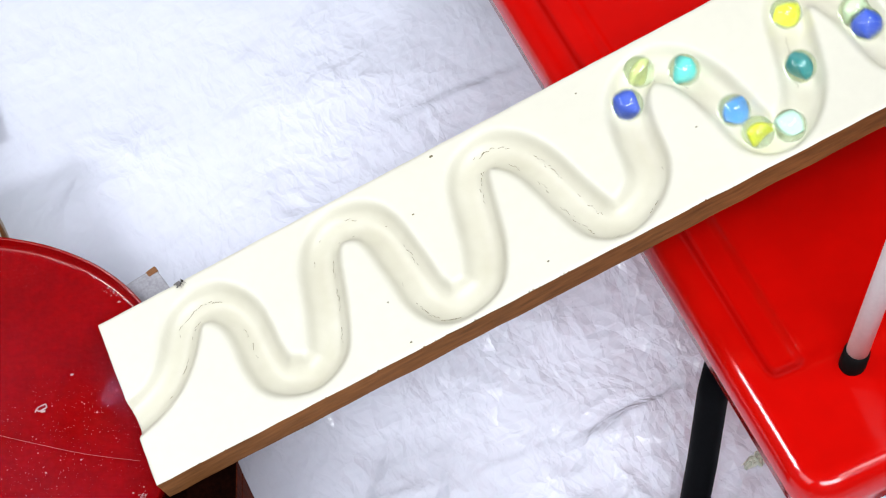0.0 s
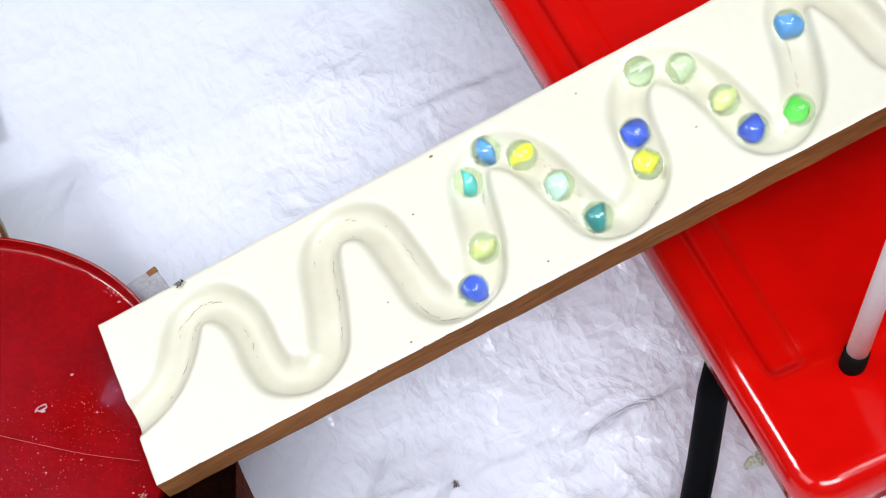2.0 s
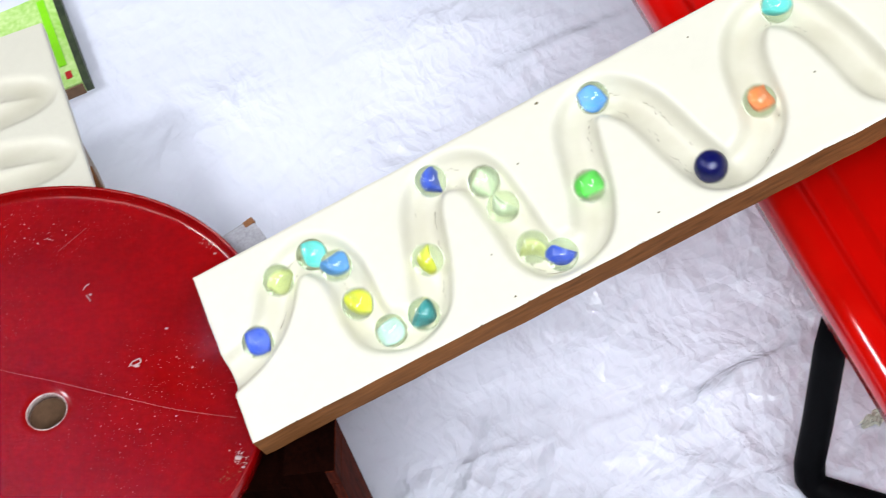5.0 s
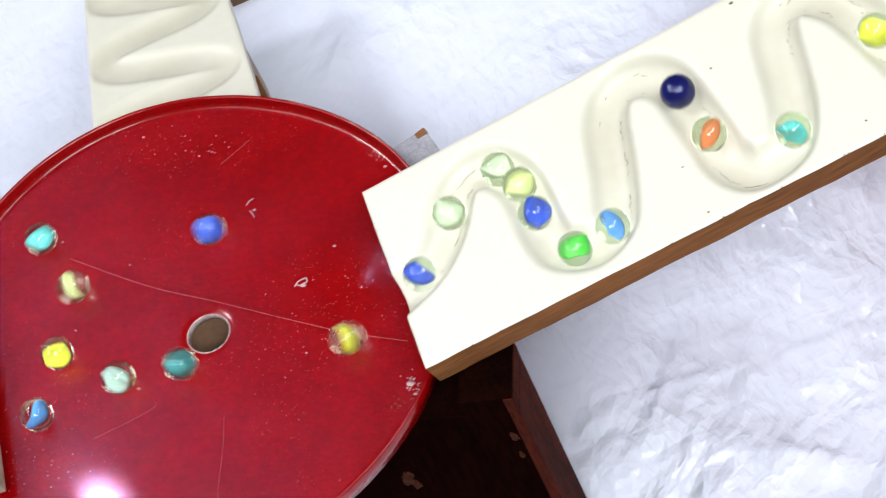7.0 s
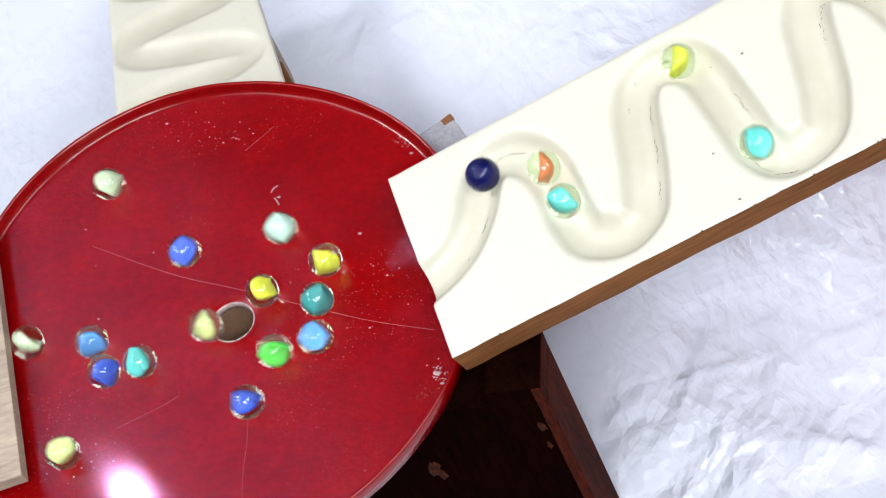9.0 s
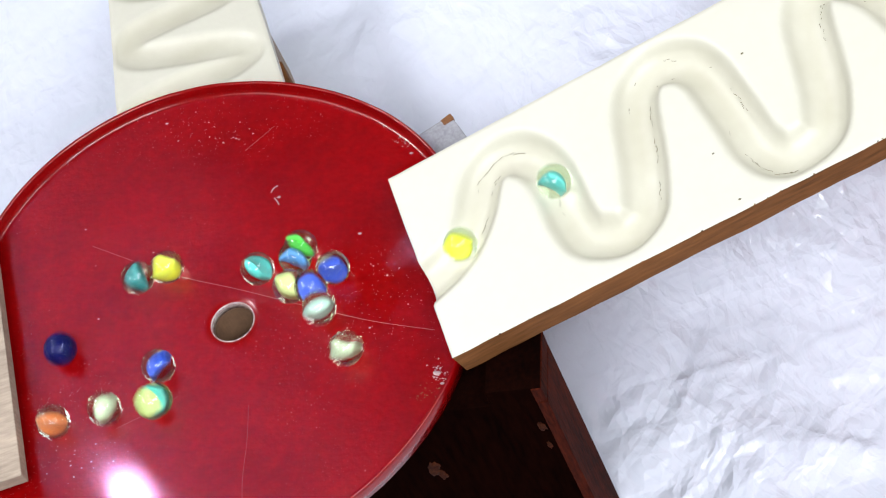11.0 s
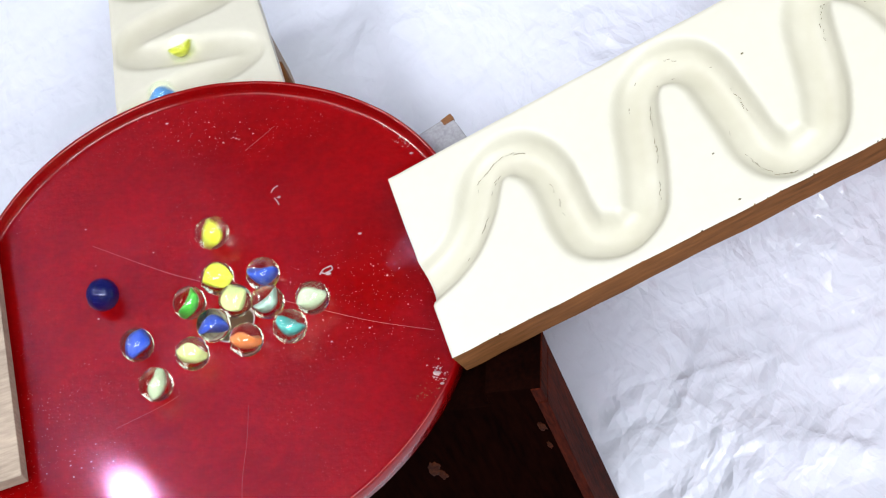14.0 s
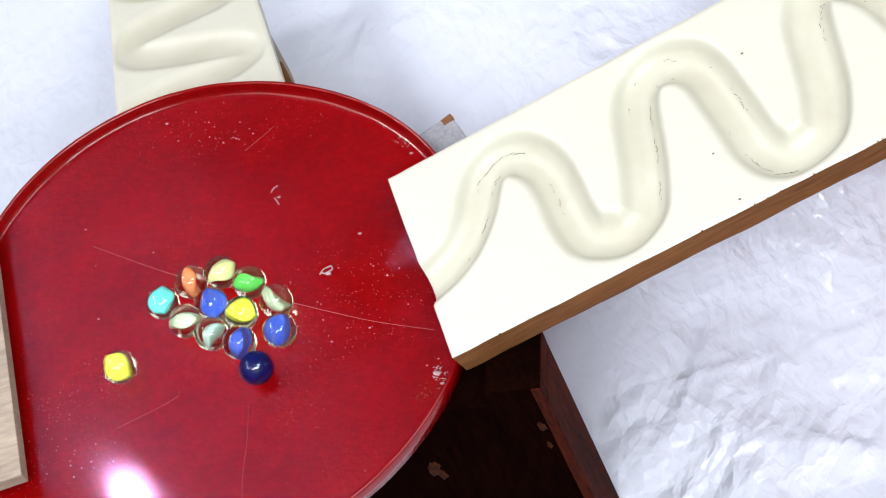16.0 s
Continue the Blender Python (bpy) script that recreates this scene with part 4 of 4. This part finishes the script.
        [(7.2, 0.0839, -0.0027), (7.4, 0.0578, -0.0173), (7.5, 0.0212, -0.0238), (7.8, -0.0458, -0.0164), (8.0, -0.0775, -0.0113), (8.2, -0.0848, -0.01), (8.5, -0.0522, 0.0011), (8.8, -0.0419, 0.0226), (9.0, -0.0242, 0.0361), (9.2, -0.0096, 0.0402), (11.3, -0.0344, 0.0012), (11.5, -0.028, 0.0139), (12.0, 0.0081, 0.0315), (12.5, 0.0386, 0.0225), (13.0, 0.0325, -0.0113), (13.5, -0.0087, -0.03), (14.0, -0.0417, -0.0118), (14.5, -0.0299, 0.0186), (15.0, 0.0003, 0.0363), (15.5, 0.0266, 0.0222), (16.0, 0.0265, -0.0129)],
        []),
    10: ([(0.0, 0.8079), (0.5, 0.7519), (1.0, 0.7049), (1.5, 0.6564), (2.0, 0.5994), (2.5, 0.544), (3.0, 0.4835), (3.2, 0.4615), (5.3, 0.2345), (5.5, 0.2005), (6.0, 0.141), (6.5, 0.1055), (7.0, 0.053), (7.4, 0.0185)],
        [(7.5, 0.0806, -0.007), (7.8, 0.0372, -0.0233), (8.0, -0.0255, -0.0211), (8.2, -0.0546, 0.008), (8.5, -0.0923, 0.0591), (8.8, -0.0935, 0.0822), (9.0, -0.0669, 0.0795), (9.2, -0.0405, 0.0657), (11.3, -0.0668, 0.0053), (11.5, -0.0509, 0.0266), (12.0, 0.006, 0.0496), (12.5, 0.0454, 0.0366), (13.0, 0.0457, -0.0024), (13.5, 0.0139, -0.0386), (14.0, -0.0298, -0.0339), (14.5, -0.0411, 0.0057), (15.0, -0.0154, 0.0386), (15.5, 0.0155, 0.0329), (16.0, 0.0234, 0.0029)],
        []),
    11: ([(1.0, 0.7279), (1.5, 0.6764), (2.0, 0.6214), (2.5, 0.562), (3.0, 0.505), (3.2, 0.4845), (5.3, 0.2545), (5.5, 0.2265), (6.0, 0.1635), (6.5, 0.118), (7.0, 0.0895), (7.4, 0.0505), (7.5, 0.0305)],
        [(7.8, 0.0797, -0.0074), (8.0, 0.0577, -0.0459), (8.2, 0.0303, -0.0592), (8.5, -0.0341, -0.0591), (8.8, -0.0767, -0.0379), (9.0, -0.0961, -0.0041), (9.2, -0.0969, 0.0165), (11.3, 0.0293, -0.0449), (11.5, 0.0031, -0.0478), (12.0, -0.0546, -0.0321), (12.5, -0.0612, 0.0106), (13.0, -0.0227, 0.0436), (13.5, 0.0239, 0.0393), (14.0, 0.0407, 0.0022), (14.5, 0.0185, -0.0257), (15.0, -0.0076, -0.0272), (15.5, -0.0181, -0.0136), (16.0, -0.0193, -0.0022)],
        []),
    12: ([(0.5, 0.8104), (1.0, 0.7554), (1.5, 0.7079), (2.0, 0.6514), (2.5, 0.5934), (3.0, 0.536), (3.2, 0.5165), (5.3, 0.2855), (5.5, 0.264), (6.0, 0.2095), (6.5, 0.1525), (7.0, 0.104), (7.4, 0.074), (7.5, 0.0585)],
        [(8.0, 0.0898, 0.0019), (8.2, 0.0713, -0.0207), (8.5, 0.0182, -0.0637), (8.8, -0.0283, -0.0765), (9.0, -0.0704, -0.064), (9.2, -0.0827, -0.0471), (11.3, 0.0174, -0.0042), (11.5, 0.0057, -0.0129), (12.0, -0.0264, -0.0108), (12.5, -0.0246, 0.0023), (13.0, -0.0112, 0.0101), (13.5, -0.0072, 0.0081), (14.0, 0.0037, 0.0057), (14.5, 0.0039, 0.0036)],
        []),
    13: ([(1.5, 0.7274), (2.0, 0.6739), (2.5, 0.6204), (3.0, 0.561), (3.2, 0.542), (5.3, 0.3025), (5.5, 0.284), (6.0, 0.2395), (6.5, 0.177), (7.0, 0.1215), (7.4, 0.098), (7.5, 0.0815), (8.0, 0.033)],
        [(8.5, 0.0708, -0.0255), (8.8, 0.0426, -0.0355), (9.0, 0.0141, -0.048), (9.2, -0.0075, -0.0459), (11.3, 0.0312, -0.0179), (11.5, 0.0136, -0.0265), (12.0, -0.0246, -0.0285), (12.5, -0.0404, -0.0075), (13.0, -0.0274, 0.0204), (13.5, 0.0003, 0.0311), (14.0, 0.0159, 0.0183), (14.5, 0.0195, 0.0014), (15.0, 0.0146, -0.0089), (15.5, 0.0117, -0.0143), (16.0, 0.0079, -0.0167)],
        []),
    14: ([(1.0, 0.8114), (1.5, 0.7559), (2.0, 0.7024), (2.5, 0.6489), (3.0, 0.5934), (3.2, 0.578), (5.3, 0.3375), (5.5, 0.31), (6.0, 0.266), (6.5, 0.213), (7.0, 0.1515), (7.4, 0.1185), (7.5, 0.1015), (8.0, 0.056)],
        [(8.5, 0.0867, 0.0003), (8.8, 0.0523, -0.021), (9.0, 0.0248, -0.0234), (9.2, -0.0093, -0.0212), (11.3, 0.0461, 0.0073), (11.5, 0.034, -0.0036), (12.0, 0.0105, -0.0106), (12.5, 0.0023, -0.0183), (13.0, -0.0182, -0.0244), (13.5, -0.026, -0.0049), (14.0, -0.0185, 0.0075), (14.5, -0.0103, 0.0115), (15.0, -0.0053, 0.0159), (15.5, 0.0028, 0.0178), (16.0, 0.0098, 0.0147)],
        []),
    15: ([(1.5, 0.8084), (2.0, 0.7509), (2.5, 0.6989), (3.0, 0.6439), (3.2, 0.6239), (5.3, 0.3865), (5.5, 0.351), (6.0, 0.2935), (6.5, 0.236), (7.0, 0.1715), (7.4, 0.139), (7.5, 0.1245), (8.0, 0.0825), (8.5, 0.032)],
        [(9.0, 0.0435, -0.0187), (9.2, 0.018, -0.0175)],
        [(14.0, 0.4829), (14.5, 0.5279), (15.0, 0.5889), (15.5, 0.6549)]),
    16: ([(3.0, 0.7294), (3.2, 0.7139), (5.3, 0.467), (5.5, 0.445), (6.0, 0.387), (6.5, 0.33), (7.0, 0.2745), (7.4, 0.2395), (7.5, 0.2215), (8.0, 0.159), (8.5, 0.112), (9.0, 0.0655), (9.2, 0.052)],
        [(11.3, -0.0678, 0.0306), (11.5, -0.036, 0.0448), (12.0, 0.0352, 0.0403), (12.5, 0.0631, 0.0018), (13.0, 0.0278, -0.0339), (13.5, -0.0364, -0.023), (14.0, -0.0621, 0.0174), (14.5, -0.0244, 0.0386), (15.0, 0.0323, 0.025), (15.5, 0.048, -0.0086), (16.0, 0.0171, -0.031)],
        []),
    17: ([(2.5, 0.8194), (3.0, 0.7589), (3.2, 0.7459), (5.3, 0.5095), (5.5, 0.475), (6.0, 0.4155), (6.5, 0.3515), (7.0, 0.3025), (7.4, 0.2755), (7.5, 0.2615), (8.0, 0.205), (8.5, 0.1465), (9.0, 0.102), (9.2, 0.0845)],
        [(11.3, -0.0845, -0.0036), (11.5, -0.0672, 0.0083), (12.0, -0.0236, 0.026), (12.5, 0.0127, 0.0348), (13.0, 0.0195, 0.0169), (13.5, 0.0166, 0.0039), (14.0, 0.011, -0.0157), (14.5, -0.0022, -0.0212), (15.0, -0.0193, -0.0149), (15.5, -0.0228, 0.0033), (16.0, -0.0188, 0.0186)],
        []),
    18: ([(3.2, 0.8119), (5.3, 0.573), (5.5, 0.5435), (6.0, 0.482), (6.5, 0.4265), (7.0, 0.356), (7.4, 0.314), (7.5, 0.2975), (8.0, 0.245), (8.5, 0.1785), (9.0, 0.122), (9.2, 0.112)],
        [(11.3, -0.038, -0.0205), (11.5, -0.0316, -0.0183), (12.0, -0.0311, 0.0047), (12.5, -0.0251, 0.0195), (13.0, 0.0024, 0.0339), (13.5, 0.0285, 0.0216), (14.0, 0.0312, -0.0114), (14.5, 0.0052, -0.0346), (15.0, -0.0243, -0.0294), (15.5, -0.0341, -0.0083), (16.0, -0.0316, 0.0092)],
        []),
    19: ([(5.5, 0.6434), (6.0, 0.575), (7.0, 0.472), (8.0, 0.3725), (8.5, 0.31), (9.0, 0.257), (9.2, 0.2375)],
        [(11.3, 0.0818, -0.0048), (11.5, 0.0426, -0.0238), (12.0, -0.0112, -0.0406), (12.5, -0.0346, -0.0223), (13.0, -0.0253, 0.0036), (13.5, -0.024, 0.0142), (14.0, -0.0062, 0.019), (14.5, 0.0068, 0.019), (15.0, 0.0113, 0.01), (15.5, 0.0076, 0.001), (16.0, 0.0073, -0.0014)],
        []),
    20: ([(8.5, 0.379), (9.0, 0.3165), (9.2, 0.2985), (11.3, 0.0785), (11.5, 0.0565)],
        [(12.0, 0.0854, -0.0001), (12.5, 0.0298, -0.0177), (13.0, 0.005, -0.0055)],
        []),
}
EXIT = 0.004
FALL = {3: 13.15, 4: 12.15, 7: 12.65, 8: 9.3, 12: 15.1, 15: 9.45, 20: 13.4}


def smooth_track(keys, t):
    """A monotone glide through (time, value) keys, straight beyond them."""
    ts, vs = [k[0] for k in keys], [k[1] for k in keys]
    if len(keys) == 1:
        return vs[0] - 0.17 * (t - ts[0])
    if t <= ts[0]:
        return vs[0] - 0.17 * (t - ts[0])
    if t >= ts[-1]:
        return vs[-1] - 0.19 * (t - ts[-1])
    i = max(j for j in range(len(ts) - 1) if ts[j] <= t)
    slope = [(vs[j + 1] - vs[j]) / (ts[j + 1] - ts[j]) for j in range(len(ts) - 1)]

    def tangent(j):
        if j == 0:
            return slope[0]
        if j == len(ts) - 1:
            return slope[-1]
        a, b = slope[j - 1], slope[j]
        return 0 if a * b <= 0 else 2 * a * b / (a + b)

    h = ts[i + 1] - ts[i]
    u = (t - ts[i]) / h
    return ((2 * u ** 3 - 3 * u * u + 1) * vs[i] + (u ** 3 - 2 * u * u + u) * h * tangent(i) + (3 * u * u - 2 * u ** 3) * vs[i + 1] + (u ** 3 - u * u) * h * tangent(i + 1))


def on_dish(keys, t):
    """The place on the dish, going round the hole from key to key."""
    if t <= keys[0][0]:
        return keys[0][1], keys[0][2]
    if t >= keys[-1][0]:
        return keys[-1][1], keys[-1][2]
    i = max(j for j in range(len(keys) - 1) if keys[j][0] <= t)
    (ta, xa, ya), (tb, xb, yb) = keys[i], keys[i + 1]
    u = (t - ta) / (tb - ta)
    if tb - ta > 1:
        ra, rb = math.hypot(xa, ya), math.hypot(xb, yb)
        a0, a1 = math.atan2(ya, xa), math.atan2(yb, xb)
        turn = (math.degrees(a1 - a0) + 500) % 360 - 500
        lane = 0.016 * ((931 * xa + 577 * yb) % 1 - 0.3)
        a, r = a0 + math.radians(turn) * u, ra + (rb - ra) * u + lane * math.sin(math.pi * u)
        return r * math.cos(a), r * math.sin(a)

    def speed(j):
        """The marble's speed at a key, from the keys beside it."""
        p, q = keys[max(0, j - 1)], keys[min(len(keys) - 1, j + 1)]
        if q[0] - keys[j][0] > 1:
            q = keys[j]
        if keys[j][0] - p[0] > 1:
            p = keys[j]
        if p is keys[j] or q is keys[j]:
            return (q[1] - p[1]) / (q[0] - p[0]), (q[2] - p[2]) / (q[0] - p[0])
        h0, h1, k = keys[j][0] - p[0], q[0] - keys[j][0], keys[j]
        return tuple(((k[n] - p[n]) / h0 * h1 + (q[n] - k[n]) / h1 * h0) / (h0 + h1) for n in (1, 2))

    h, va, vb = tb - ta, speed(i), speed(i + 1)
    c = (2 * u ** 3 - 3 * u * u + 1, (u ** 3 - 2 * u * u + u) * h, 3 * u * u - 2 * u ** 3, (u ** 3 - u * u) * h)
    return c[0] * xa + c[1] * va[0] + c[2] * xb + c[3] * vb[0], c[0] * ya + c[1] * va[1] + c[2] * yb + c[3] * vb[1]


def fly_motions():
    """One fly sits on the board's edge and leaves; one crosses the sheet and leaves."""
    sit = TRACK @ Vector((0.0475, -0.0018, 0.0002))
    turn = TRACK.to_quaternion().to_matrix().to_4x4() @ pose(0, 0, 0, 0, 0, 25)
    away = Vector((-1.3, 1.2, -0.002))
    walk(FLIES[0], [(0, Matrix.Translation(sit) @ turn), (3.3, Matrix.Translation(sit) @ turn), (3.7, Matrix.Translation(sit + Vector((-0.05, 0.25, 0.1))) @ turn), (4.6, Matrix.Translation(away) @ turn), (16, Matrix.Translation(away) @ turn)])
    face = pose(0, 0, 0, 0, 0, 105)
    rows = [(0.0, (0.245, -0.06, 0.012)), (1.5, (0.238, -0.02, 0.012)), (2.0, (0.2287, 0.0400, 0.010)), (2.5, (0.2265, 0.0554, 0.010)), (3.0, (0.2227, 0.0706, 0.010)), (3.2, (0.2219, 0.0744, 0.010)), (3.6, (0.21, 0.10, 0.05)), (4.4, (1.2, -1.1, -0.002)), (16.0, (1.2, -1.1, -0.002))]
    walk(FLIES[1], [(t, Matrix.Translation(p) @ face) for t, p in rows])


def motions():
    fly_motions()
    line, low_line = centreline(RUN, 0.0005), centreline(LOW_RUN, 0.0005)
    end_arc = 0.0005 * (len(line) - 1)

    def upper(arc):
        s, w = line[int(max(0, min(len(line) - 1, arc / 0.0005)))]
        return TRACK @ Vector((s, -w, -0.0005))

    def lower(arc):
        s, w = low_line[int(max(0, min(len(low_line) - 1, arc / 0.0005)))]
        return LOW @ Vector((s, -w, 0.0008))

    for number, (groove, bowl, below) in MARBLES.items():
        rows, spin, last = [], Euler((number * 1.3, number * 2.1, number * 0.7)).to_matrix().to_4x4(), None
        queue = end_arc - 0.0165 * (20 - number)
        fall = FALL.get(number, 99)
        out = upper(EXIT)
        gap = math.hypot(bowl[0][1] - out.x, bowl[0][2] - out.y)
        leave = groove[-1][0] + max(0.0, groove[-1][1] - EXIT) / 0.24
        if gap < 0.045 or leave > bowl[0][0] - 0.05:
            leave = max(groove[-1][0] + 0.02, bowl[0][0] - max(0.06, gap / 0.45))
        groove = groove + [(leave, EXIT)]
        bowl = [(leave, out.x, out.y)] + bowl + ([(fall, 0.0, 0.0)] if fall < 99 else [])
        for step in range(161):
            t = step / 10
            if t <= leave:
                p = upper(min(queue, smooth_track(groove, t)))
            elif t < fall:
                x, y = on_dish(bowl, t)
                p = Vector((x, y, dish_z(math.hypot(x - DISC_C[0], y - DISC_C[1])) + RADIUS))
                drop = 1 - (t - leave) / max(0.05, bowl[1][0] - leave)
                if drop > 0.4:
                    p.z = max(p.z, out.z - 0.02 * (1 - drop) / 0.6)
            elif below:
                p = lower(smooth_low(below, t))
            else:
                p = Vector((0, 0, HOLE_Z - 0.012)) if t <= fall + 0.15 else lower(0.004 + 0.0165 * (number % 3))
            if last is not None and (p - last).length > 1e-5:
                d = p - last
                axis = Vector((0, 0, 1)).cross(d)
                if axis.length > 1e-7:
                    spin = Matrix.Rotation(min(d.length / RADIUS, 0.8), 4, axis.normalized()) @ spin
            last = p
            rows.append((t, Matrix.Translation(p) @ spin))
        walk(BALLS[number], rows)


def smooth_low(keys, t):
    """The way along the lower groove; it sets off from under the dish."""
    ts, vs = [k[0] for k in keys], [k[1] for k in keys]
    if t <= ts[0]:
        return max(0.012, vs[0] - 0.22 * (ts[0] - t))
    if t >= ts[-1]:
        return vs[-1] + 0.14 * (t - ts[-1])
    return float(np.interp(t, ts, vs))


motions()
